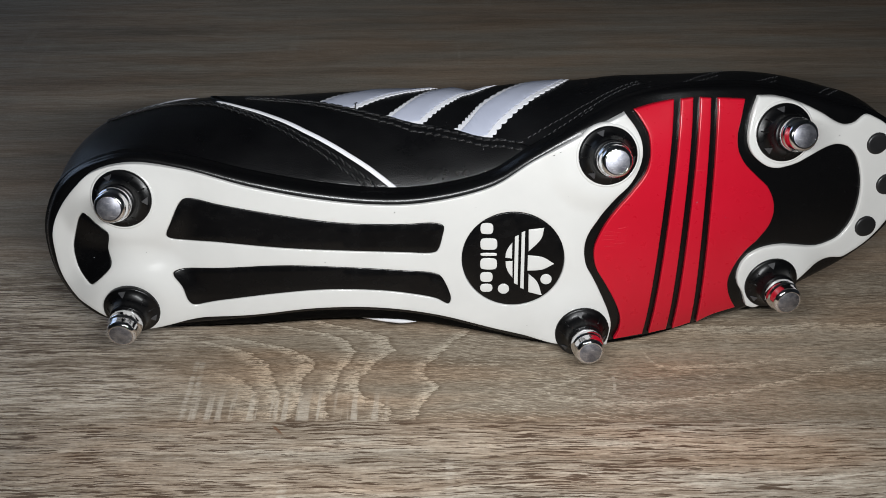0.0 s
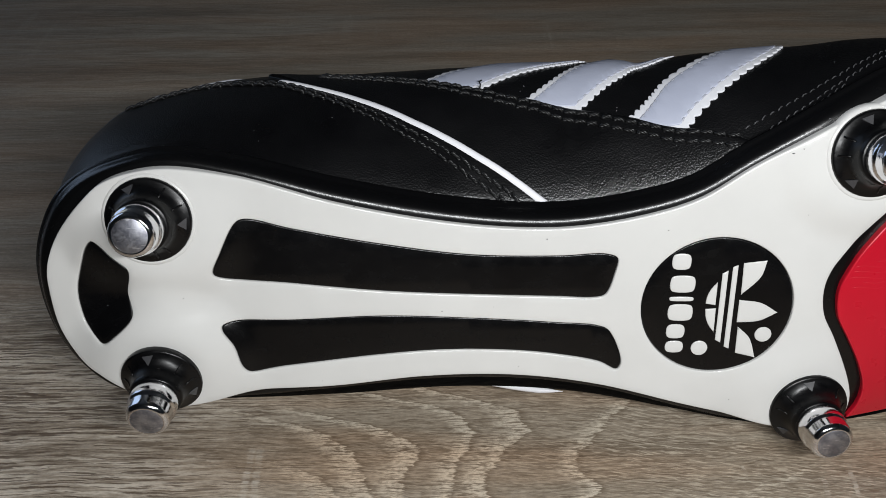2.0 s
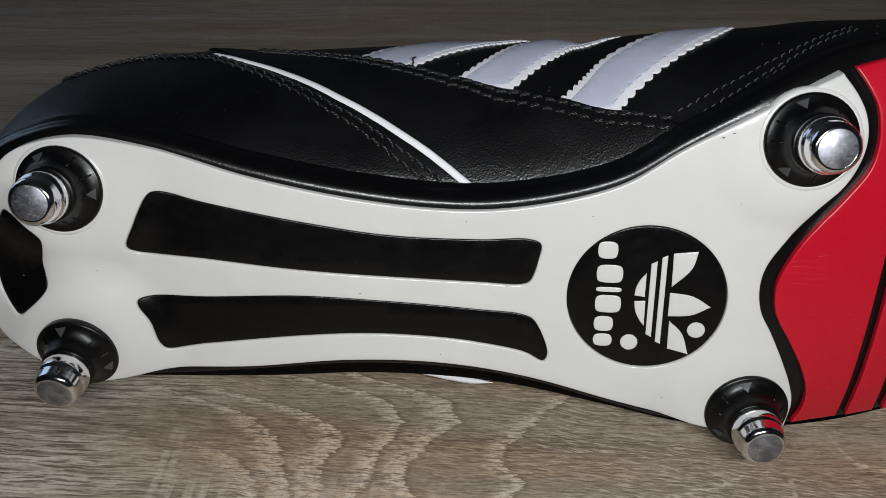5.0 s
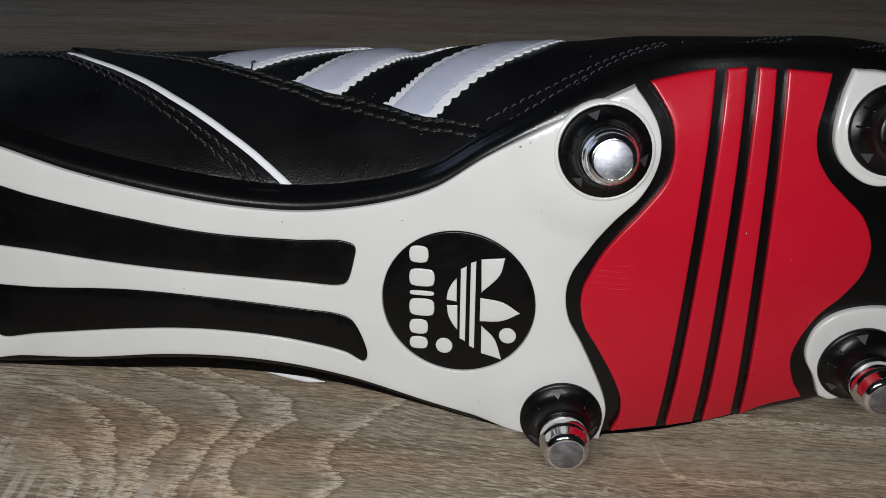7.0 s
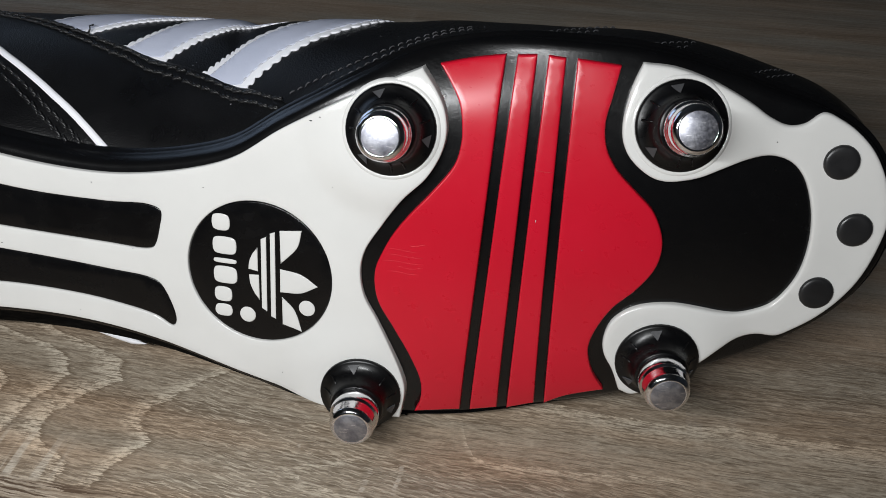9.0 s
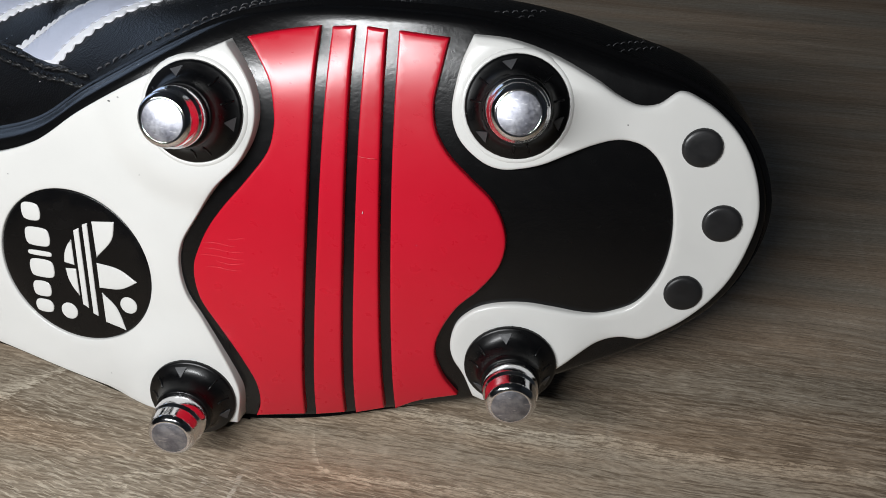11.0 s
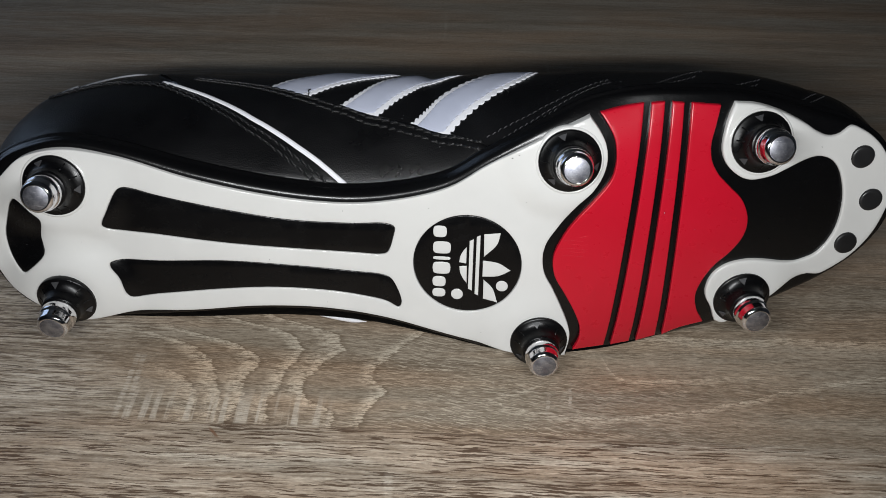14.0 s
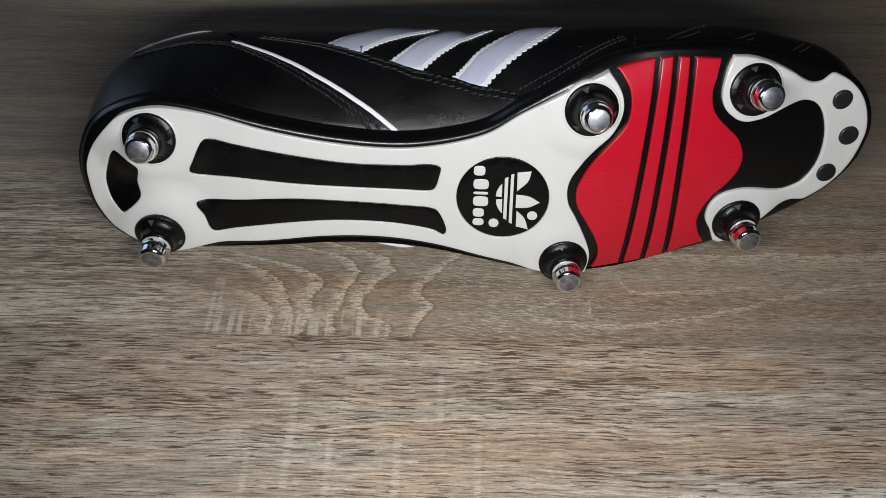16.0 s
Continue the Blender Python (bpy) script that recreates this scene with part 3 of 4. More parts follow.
def upper(i, d, lift=0.0):
    """A point of the upper: i runs along SOLE_EDGE (it may be a fraction), d is the depth behind the sole, lift the height over the leather."""
    i, d = np.broadcast_arrays(np.asarray(i, float), np.asarray(d, float))
    n = len(SOLE_EDGE)
    k, f = np.floor(i).astype(int), (i - np.floor(i))[..., None]
    edge = SOLE_EDGE[k % n] * (1 - f) + SOLE_EDGE[(k + 1) % n] * f
    out = SOLE_OUT[k % n] * (1 - f) + SOLE_OUT[(k + 1) % n] * f
    a = edge[..., 0]
    top = 0.5 + 0.5 * np.tanh(out[..., 1] * 3)
    flare = shaped(a, KNOTS, FLARE_TOP) * top + shaped(a, KNOTS, FLARE_LOW) * (1 - top)
    welt, wide, height = (shaped(a, KNOTS, v) for v in (WELT, WIDEST, HEIGHT))
    # the low flank swells out sooner than the high one
    welt = welt * top + 3.0 * (1 - top)
    wide = wide * top + np.minimum(wide, 17.0) * (1 - top)
    x = np.clip((d - welt) / (wide - welt), 0, 1)
    y = np.clip((d - wide) / (height - wide), 0, 1)
    side = edge + out * (flare * (1 - (1 - x) ** 2))[..., None]
    spine = np.stack([np.clip(a, -66, 138), 55 + 0.06 * np.clip(a, -66, 138)], -1)
    ab = spine + (side - spine) * np.sqrt(np.maximum(1 - y * y, 0))[..., None] + out * (lift * np.sqrt(np.maximum(1 - y * y, 0)))[..., None]
    c = spring(a) - d - lift * y
    # the low flank rests flattened on the table
    z = ab[..., 1] / 1000 * ACROSS[2] + c / 1000 * OUTWARD[2]
    low = np.maximum(0, 0.0006 - z) / ACROSS[2] * 1000
    return ab[..., 0], ab[..., 1] + low, c
# -- end shape


# ---- the room: plain walls that close the place ----
def room():
    lo, hi, floor_z, roof_z, thick = (-1.7, -1.5), (1.7, 1.9), -0.75, 1.75, 0.12
    bm = bmesh.new()
    box(bm, (lo[0] - thick, lo[1] - thick, floor_z - 0.1), (hi[0] + thick, hi[1] + thick, floor_z))
    fl = part("floor", bm, FLOORING, None, smooth=False)
    tagged(fl, "plain brown floor under the table", "floor", kind="structure")
    bm = bmesh.new()
    box(bm, (lo[0] - thick, lo[1] - thick, roof_z), (hi[0] + thick, hi[1] + thick, roof_z + 0.1))
    tagged(part("ceiling", bm, PAINT, None, smooth=False), "plain pale painted ceiling", "ceiling", kind="structure")
    for name, a, b in (("wall_north", (lo[0], hi[1]), (hi[0], hi[1] + thick)), ("wall_south", (lo[0], lo[1] - thick), (hi[0], lo[1])),
                       ("wall_east", (hi[0], lo[1] - thick), (hi[0] + thick, hi[1] + thick))):
        bm = bmesh.new()
        box(bm, (*a, floor_z), (*b, roof_z))
        tagged(part(name, bm, PAINT, None, smooth=False), "plain pale painted wall", "wall", kind="structure")
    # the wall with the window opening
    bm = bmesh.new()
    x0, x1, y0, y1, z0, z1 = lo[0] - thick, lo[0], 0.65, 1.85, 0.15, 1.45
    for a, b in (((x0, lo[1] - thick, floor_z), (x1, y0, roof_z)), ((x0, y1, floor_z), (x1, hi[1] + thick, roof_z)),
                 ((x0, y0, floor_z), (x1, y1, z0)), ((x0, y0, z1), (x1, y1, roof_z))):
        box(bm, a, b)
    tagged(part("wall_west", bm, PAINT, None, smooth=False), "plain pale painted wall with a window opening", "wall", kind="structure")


room()


# ---- the table ----
def make_table():
    t = tagged(empty("table", (0, 0.45, -0.75)), "table with a pale grey-brown oak-grain board top", "table")
    inv = Matrix.Translation((0, -0.45, 0.75))
    bm = bmesh.new()
    box(bm, (-0.8, -0.3, -0.028), (0.8, 1.2, 0.0), 0.002)
    bmesh.ops.transform(bm, matrix=inv, verts=bm.verts)
    top = part("tabletop", bm, WOOD, t)
    top.data.transform(Matrix.Translation((0, 0.45, -0.75)))
    top.location = (0, -0.45, 0.75)
    for sx in (-0.74, 0.68):
        for sy in (-0.24, 1.08):
            bm = bmesh.new()
            box(bm, (sx, sy - 0.45, 0), (sx + 0.06, sy + 0.06 - 0.45, 0.722), 0.002)
            part("leg", bm, WOOD, t)
    return t


make_table()

# ---- the football boot ----
boot = tagged(empty("football_boot", (0, 0, 0)), "black leather football boot lying on its side, white-red studded sole", "football boot")

# place of each stud on the sole, height of its seat, tilt of its axis along and across
STUDS = ((-84.9, 71.6, 3.2, 0.04, 0.12), (-87.2, 31.6, 4.2, 0.0, -0.22), (72.2, 83.9, 3.5, 0.05, 0.16), (67.2, 19.6, 2.3, 0.085, -0.06), (130.9, 88.5, 4.3, 0.13, 0.2), (134.0, 33.8, 4.3, 0.146, -0.08))
EDGE_N = len(SOLE_EDGE)


def sole_height(a, b):
    """The outer face of the sole: toe spring, a slight crown, and a mound round each stud."""
    a, b = np.asarray(a, float), np.asarray(b, float)
    rise = np.zeros_like(a)
    plain = plain_height(a, b)
    for sa, sb, seat, ta, tb in STUDS:
        r = np.hypot(a - sa, b - sb)
        # the heel's mounds run out farther than those of the ball
        wide = 25.0 if sa < 0 else 21.5
        s = np.clip((wide - r) / (wide - 10.4), 0, 1)
        top = spring(sa) + seat - 0.6 - ta * (a - sa) - max(tb, -0.13) * (b - sb)
        rise = rise + (top - plain) * s * s * (3 - 2 * s)
    return plain + rise


CROWN_AT = (40, 48, 57, 68, 77, 100, 126, 140, 155, 165, 172, 182)
CROWN = (0, 0.2, 0.8, 2.3, 3.6, 4.3, 5.1, 4.2, 2.0, 0.3, -0.8, -1.5)


def plain_height(a, b):
    """The sole without the mounds: it swells under the ball of the foot and rolls over towards its edges."""
    a, b = np.asarray(a, float), np.asarray(b, float)
    roll = np.maximum(np.abs(b - 55 - 0.03 * a) - 28, 0) ** 2 / 16 ** 2 * 1.2
    middle, half = np.interp(a, (60, 110, 165), (56, 58, 66)), np.interp(a, (60, 125, 165, 180), (43, 41, 29, 22))
    swell = shaped(a, CROWN_AT, CROWN) * np.maximum(1 - np.abs((b - middle) / half) ** 2.5, 0)
    fall = shaped(a, (50, 66, 80, 93, 105, 118, 130), (0, 1.5, 1.7, 0.5, -0.7, -0.9, 0)) * np.clip((b - 84) / 14, 0, 1.2) ** 2
    return spring(a) - roll - fall + swell


RIM = [(0.75, 0.0), (0.4, 0.1), (0.14, 0.32), (0.0, 0.75), (0.0, 4.4)]
PLATE_RIM = [(0.4, 0.0), (0.2, 0.06), (0.06, 0.18), (0.0, 0.4), (0.0, 4.4)]


def sole_piece(name, loops, mat, label, level=0.0, rim=RIM, grid=2.0, height=sole_height, parent=None):
    v, f = slab(loops, lambda a, b: height(a, b) + level, rim, grid)
    return weld(mesh_object(name, v, f, mat, parent or boot, label))


BEAD = 1.3


def make_outsole():
    """The black base of the sole with its rounded welt."""
    welt = shaped(SOLE_EDGE[:, 0], KNOTS, WELT)
    inner = SOLE_EDGE - SOLE_OUT * 2.0
    pts, tri = filled([inner], 3.0)
    verts, faces = [place(pts[:, 0], pts[:, 1], plain_height(pts[:, 0], pts[:, 1]) - 1.2)], [tuple(t) for t in tri]
    count, rings = len(pts), []
    # along the high side of the waist the welt swells into a rounded bead
    bead = np.clip(shaped(SOLE_EDGE[:, 0], KNOTS, FLARE_TOP) / 18, 0.1, 1) * np.clip(SOLE_OUT[:, 1] * 2, 0, 1) * BEAD
    # and the heel stands proud of the plate
    bead = np.maximum(bead, 1.7 * np.clip(-SOLE_OUT[:, 0] * 1.6 - 0.3, 0, 1))
    flat = welt * 0
    # round the low side of the toe the welt keeps back
    low = 1 - 0.8 * np.clip((SOLE_EDGE[:, 0] - 145) / 20, 0, 1) * np.clip(-SOLE_OUT[:, 1] * 1.6 + 0.3, 0, 1)
    rows = [(flat - 2.0, 1.2 + flat), (flat - 1.0, 1.3 + flat), (flat - 0.35 + 0.3 * bead, 1.55 + flat), (0.0 + 0.62 * bead, 2.2 + 0.3 * bead), (0.15 + 0.9 * bead, 2.9 + 0.6 * bead), (0.25 + bead, 2.9 + 0.6 * bead + 0.25 * (welt - 3)),
            (0.6 * low + bead, 1.0 + 0.7 * welt), (1.2 * low + bead, 0.2 + 0.9 * welt), (1.3 * low + 0.9 * bead, welt + 0.2), (0.5 * low + 0.5 * bead, welt + 0.8), (flat - 1.0, welt + 1.0)]
    for shift, drop in rows:
        e = SOLE_EDGE + SOLE_OUT * shift[:, None]
        level = plain_height(SOLE_EDGE[:, 0], SOLE_EDGE[:, 1])
        foot = spring(SOLE_EDGE[:, 0]) - welt - 1.0
        c = np.where(drop < 1.35, plain_height(e[:, 0], e[:, 1]) - drop, level - 1.5 + (foot - level + 1.5) * np.clip((drop - 1.5) / (welt - 0.5), 0, 1))
        p = place(e[:, 0], e[:, 1], c)
        p[:, 2] = np.maximum(p[:, 2], 0.0006)
        verts.append(p)
        rings.append(range(count, count + EDGE_N))
        count += EDGE_N
    for r0, r1 in zip(rings, rings[1:]):
        faces += [(r0[i], r1[i], r1[(i + 1) % EDGE_N], r0[(i + 1) % EDGE_N]) for i in range(EDGE_N)]
    weld(mesh_object("outsole", np.concatenate(verts), faces, OUTSOLE, boot, "black moulded outsole with a shiny rounded welt"))


PLATE = smooth_loop([
    (-111.4, 58.6), (-108, 66.3), (-99.9, 75.7), (-94.3, 80.1), (-82.5, 82.8), (-66, 80.5), (-44.5, 74), (-22.6, 69.2), (-4.6, 66.9), (9.4, 66.9), (25.6, 69.8), (36.8, 73.8),
    (48, 81.4), (66.6, 91.8), (77.6, 96.8), (81, 92.5), (83, 88.7), (83.8, 84.3), (83.1, 79.8), (80.4, 74.4), (75.6, 69.1), (70.6, 61.5), (67.5, 56), (66.6, 51.3), (67.5, 45.3), (70.6, 39.4), (74, 32.3),
    (76.6, 25.9), (77.6, 21.4), (76.6, 13.3),
    (65.3, 13.2), (50.6, 16.6), (37.2, 20), (16.7, 25.5), (-4.4, 28.5), (-25.5, 28.8), (-47.7, 26.7), (-68, 25.8), (-87, 23), (-94, 26.4), (-98.6, 29.6), (-101.9, 31.9), (-106, 34.6), (-109.5, 39.3), (-111.2, 44.5), (-111.8, 51.9)], 0.9, {14, 29})
BAR_HIGH = smooth_loop([(-65, 70.5), (-54.4, 67.9), (-33.5, 63.6), (-13.6, 60.5), (6.1, 59.8), (16.5, 60.2), (19.2, 59.1), (18.8, 55.3), (17.0, 50.0), (15.2, 49.2),
                        (5.5, 49.4), (-14.6, 50.4), (-34.6, 51.9), (-55.5, 54.3), (-71.1, 56.2), (-72.8, 57.5), (-70.7, 62.6), (-66.8, 69.6)], 0.7)
BAR_LOW = smooth_loop([(-72.2, 44.3), (-70.4, 45), (-56.5, 45), (-34.6, 45.6), (-14.6, 44.4), (5.9, 42.7), (15.3, 41.9), (18.1, 40.6), (21.5, 32.0), (20.6, 30.0),
                       (16.4, 32), (5.9, 34.1), (-4.4, 35.3), (-20.6, 36), (-35.6, 35.2), (-57.6, 32.7), (-66.9, 31.6), (-68.4, 33.1), (-69.9, 38.8), (-72.2, 43.1)], 0.7)
HEEL_PAD = smooth_loop([(-98.5, 66.6), (-97, 65.8), (-93.9, 62.6), (-91.2, 60), (-91.2, 58.2), (-92.7, 53.5), (-92, 48.8), (-92.4, 47.2), (-97, 42.7), (-99.9, 40.8), (-101.7, 42), (-104.4, 45.7), (-105.2, 50.5), (-104.7, 55), (-102, 61.8), (-100.1, 65.2)], 0.7)
DISC_AT, DISC_R = (42.6, 47.0), 17.3


def round_loop(at, r, step=0.8):
    w = np.linspace(0, 2 * math.pi, max(16, int(2 * math.pi * r / step)), endpoint=False)
    return np.stack([at[0] + r * np.cos(w), at[1] + r * np.sin(w)], 1)


FRONT = smooth_loop([
    (121.7, 100), (128, 99.6), (136, 97.4), (144.5, 93.5), (149, 90.8), (152.8, 89.4), (156.1, 89.9), (159.6, 92.4), (163.7, 91.1), (167.8, 88.6), (171.9, 84.6), (175.5, 78.5),
    (177.7, 70.2), (177.1, 63.8), (175, 56.6), (171.9, 51.2), (167.6, 46.3), (163.4, 43), (159.8, 40.9), (155.2, 41), (151, 39.7), (147.7, 37.1), (144.5, 34), (141.5, 31.2), (135.9, 26.8), (129.5, 23.5)] + [
    (126.5, 24.6), (124.2, 30.2), (122, 34), (121.3, 37.5), (122.4, 42.6), (125.1, 45.6), (127.9, 47.1), (132, 48), (136.3, 48.1), (141.2, 47.4), (146.2, 46.5), (150, 46.3), (153, 47), (157.3, 49.2), (161.1, 55.3), (162.3, 62.2),
    (161.5, 70.3), (158.4, 78.2), (155.2, 81.6), (152, 82.8), (149, 82.9), (145, 81.9), (140.8, 80.1), (136.5, 78.1), (132.8, 77.1), (129.4, 76.7), (126.5, 77.3), (123.5, 79.1), (121, 81.5), (119.5, 84.4), (119, 87.6), (119.4, 91.8), (120.2, 95.9)], 0.9, {0, 26})

# the red ball pad, cut into four bands by three slanted grooves
RED_BACK = [(80.7, 97.2), (83.2, 93.8), (85.5, 89.7), (86.4, 85.3), (86.5, 81.7), (85.5, 77.2), (81.1, 70.8), (76.6, 65.3), (73.4, 60.7), (71.4, 56.7), (69.7, 51.6), (70.4, 44.9), (74.4, 37.6), (78.2, 30.5), (80.7, 23.6), (80.7, 17.6), (79.3, 13.6)]
RED_FRONT = [(123.2, 23.4), (119.9, 29), (118.3, 35.3), (119.4, 40.7), (122.5, 46.6), (126.8, 51.2), (130.3, 56.8), (130.9, 62.7), (128.1, 69.4), (123.5, 73.9), (119, 78.3), (116.4, 82.7), (115.6, 87.8), (116.4, 93), (117.4, 99.2)]
GROOVES = ((95.0, 99.8, 91.2, 14.7, 0.24), (101.3, 100.2, 99.9, 15.7, 0.07), (107.2, 99.9, 108.6, 17.9, -0.18))


def groove_side(k, sign, n=9):
    """Points down one side of a groove, from its high to its low end."""
    a0, b0, a1, b1, bow = GROOVES[k]
    s = np.linspace(0, 1, n)
    return [(a0 + (a1 - a0) * t + bow * 4 * t * (1 - t) + sign * 1.15, b0 + (b1 - b0) * t) for t in s]


def make_sole_pieces():
    make_outsole()
    sole_piece("sole_plate", [PLATE - outward_of(PLATE) * 0.2, BAR_HIGH, BAR_LOW, HEEL_PAD, round_loop(DISC_AT, DISC_R)], WHITE, "glossy white moulded sole plate with black insets", rim=PLATE_RIM, grid=1.3)
    sole_piece("toe_plate", [FRONT], WHITE, "glossy white moulded plate round the toe", grid=1.3)
    for loop in (BAR_HIGH, BAR_LOW, HEEL_PAD):
        sole_piece("inset", [loop - outward_of(loop) * 0.08], BLACK, "smooth black inset in the white plate", -0.28, [(0.3, 0.0), (0.1, 0.06), (0.0, 0.2), (0.0, 1.2)], 2.5)
    left = groove_side(0, -1)
    bands = [RED_BACK + left[::-1] + [(87.3, 98.7)]]
    bands.append(groove_side(0, 1) + groove_side(1, -1)[::-1])
    bands.append(groove_side(1, 1) + groove_side(2, -1)[::-1])
    bands.append(groove_side(2, 1) + [(114.5, 20.7)] + RED_FRONT)
    for pts in bands:
        k = len(pts)
        sharp = {0, 16, 17, 25} if k == 27 else ({0, 8, 9, 17} if k == 18 else {0, 8, 10, 24})
        sole_piece("ball_pad", [smooth_loop(pts, 0.9, sharp)], RED, "glossy red moulded band across the ball of the sole", 0.35, [(0.45, 0.0), (0.3, 0.03), (0.16, 0.11), (0.05, 0.28), (0.0, 0.55), (0.0, 4.4)], 1.0, plain_height)
    # flat black disc with plain white shapes
    disc = sole_piece("emblem_disc", [round_loop(DISC_AT, DISC_R - 0.15)], BLACK, "round black inset with plain white shapes", -0.3, [(0.3, 0.0), (0.1, 0.06), (0.0, 0.2), (0.0, 1.5)], 2.5)
    ca, cb = DISC_AT

    def mark(points, sharp=()):
        lp = smooth_loop([(ca + x, cb + y) for x, y in points], 0.45, sharp)
        sole_piece("mark", [lp], WHITE, "", -0.08, [(0.22, 0), (0.1, 0.03), (0, 0.15), (0, 0.5)], 1.5, sole_height, disc)

    def bar(x0, x1, y0, y1, slant=0.0):
        pts = [(x0, y0), (x1, y0 - slant), (x1, y1 + slant), (x0, y1)]
        mark(pts, (0, 1, 2, 3))

    # plain rounded blocks stand for the word
    for y1, y0, x1 in ((13.2, 9.3, -6.8), (7.7, 3.6, -5.4), (2.35, 1.35, -5.4), (0.4, -3.7, -5.4), (-4.8, -8.4, -6.8), (-9.2, -12.2, -6.8)):
        x0, r = -11.0, min(1.1, (y1 - y0) / 2.2)
        mark([(x0, y0 + r), (x0 + r * 0.3, y0 + r * 0.3), (x0 + r, y0), (x1 - r, y0), (x1 - r * 0.3, y0 + r * 0.3), (x1, y0 + r),
              (x1, y1 - r), (x1 - r * 0.3, y1 - r * 0.3), (x1 - r, y1), (x0 + r, y1), (x0 + r * 0.3, y1 - r * 0.3), (x0, y1 - r)])
    bar(2.7, 3.9, -10.6, 10.0, 0.5)
    bar(0.5, 1.8, -8.8, 8.4, 0.7)
    mark([(-2.6, 0.7), (-2.3, 2.8), (-1.4, 4.8), (-0.3, 6.2), (-0.3, 0.35)], (0, 3, 4))
    mark([(-2.5, -0.7), (-2.2, -3.0), (-1.2, -5.2), (0.0, -6.8), (-0.1, -0.5)], (0, 3, 4))
    mark([(5.0, 11.0), (10.2, 11.7), (9.2, 7.6), (5.2, 3.0)], (0, 1, 3))
    mark([(5.0, 1.7), (10.0, 1.0), (14.0, -1.4), (10.0, -3.6), (5.0, -4.1)], (0, 2, 4))
    mark([(5.4, -5.2), (8.4, -8.2), (10.2, -13.4), (5.5, -12.2)], (0, 2, 3))
    mark([(-3.0 + 1.95 * math.cos(w), -11.0 + 1.95 * math.sin(w)) for w in np.linspace(0, 2 * math.pi, 10, endpoint=False)])
    mark([(11.4 + 1.95 * math.cos(w), -7.2 + 1.95 * math.sin(w)) for w in np.linspace(0, 2 * math.pi, 10, endpoint=False)])
    # low black nubs on the toe plate
    for a, b in ((165.0, 82.6), (171.1, 67.9), (166.2, 52.6)):
        sole_piece("toe_nub", [round_loop((a, b), 3.8, 0.7)], NUB, "low flat black rubber nub", 0.9, [(1.4, -0.06), (0.8, 0.0), (0.35, 0.14), (0.1, 0.4), (0, 1.2)], 1.2)


make_sole_pieces()


def make_stud(a, b, seat, ta, tb, turn):
    """A stud on its seat: a wide black flare, and a metal tip in two steps."""
    foot = Vector(place(a, b, float(spring(a)) + seat)[()])
    z = Vector((place(a + ta, b + tb, float(spring(a)) + seat + 1.0) - np.array(foot))[()]).normalized()
    y = z.cross(Vector((1, 0, 0))).normalized()
    m = Matrix.Translation(foot) @ Matrix((y.cross(z), y, z)).transposed().to_4x4() @ Matrix.Rotation(turn, 4, "Z") @ Matrix.Diagonal((1, 1, 1.06, 1))
    bm = bmesh.new()
    lathe(bm, [(0, -2.5), (9.45, -2.5), (9.48, 0.0), (9.4, 0.2), (9.0, 0.34), (8.0, 0.75), (7.1, 1.55), (6.45, 2.7), (6.1, 4.0), (5.95, 5.3), (5.7, 5.5), (0, 5.5)], m)
    stud = part("stud", bm, STUD_BLACK, boot, "flared black plastic stud with a polished metal tip")
    # on the high side a low white lip of the plate holds the flare
    if b > 60:
        bm = bmesh.new()
        lathe(bm, [(9.5, -2.5), (9.5, -0.38), (9.6, -0.26), (9.85, -0.24), (10.15, -0.38), (10.6, -0.76), (10.7, -2.5)], m)
        part("seat_lip", bm, WHITE, stud, "low glossy white lip round the stud")
    bm = bmesh.new()
    lathe(bm, [(5.0, 5.4), (5.45, 5.55), (5.55, 5.8), (5.55, 8.3), (5.42, 8.7), (5.12, 8.95), (5.05, 9.2), (5.0, 11.1), (4.9, 11.5), (4.62, 11.95), (4.15, 12.3), (3.8, 12.42), (3.7, 12.36)], m)
    part("metal_tip", bm, POLISHED, stud, "polished aluminium tip with a stepped ring")
    bm = bmesh.new()
    lathe(bm, [(3.74, 12.37), (3.6, 12.44), (0, 12.45)], m)
    part("tip_face", bm, BRUSHED, stud, "flat turned aluminium face")
    # three scuffed arrow notches round the flare
    for k in range(3):
        w = m @ Matrix.Rotation(2 * math.pi * k / 3, 4, "Z")
        bm = bmesh.new()
        pts = [(8.5, -1.35, 0.55), (8.5, 1.35, 0.55), (6.85, 0.0, 1.95)]
        outer = [bm.verts.new(w @ Vector((x / 1000, y / 1000, (z0 + 0.1) / 1000))) for x, y, z0 in pts]
        inner = [bm.verts.new(w @ Vector(((x - 0.5) / 1000, y / 1000, (z0 - 0.6) / 1000))) for x, y, z0 in pts]
        bm.faces.new(outer)
        for i in range(3):
            bm.faces.new((outer[i], inner[i], inner[(i + 1) % 3], outer[(i + 1) % 3]))
        part("arrow_mark", bm, SCUFFED, stud, "scuffed grey triangular mark", smooth=False)
    # low moulded ribs between the notches
    for turned in (0.75, 1.25, 2.9, 3.25, 4.7, 5.3):
        w = m @ Matrix.Rotation(turned, 4, "Z")
        bm = bmesh.new()
        line = [w @ Vector((r / 1000, 0, z0 / 1000)) for r, z0 in ((8.5, 0.5), (7.9, 0.82), (7.2, 1.45), (6.6, 2.4))]
        tube(bm, [tuple(p) for p in line], 0.00022, 6, 1.0, np.tile(np.array(w.to_3x3() @ Vector((0, 0, 1))), (4, 1)))
        part("rib", bm, STUD_BLACK, stud)


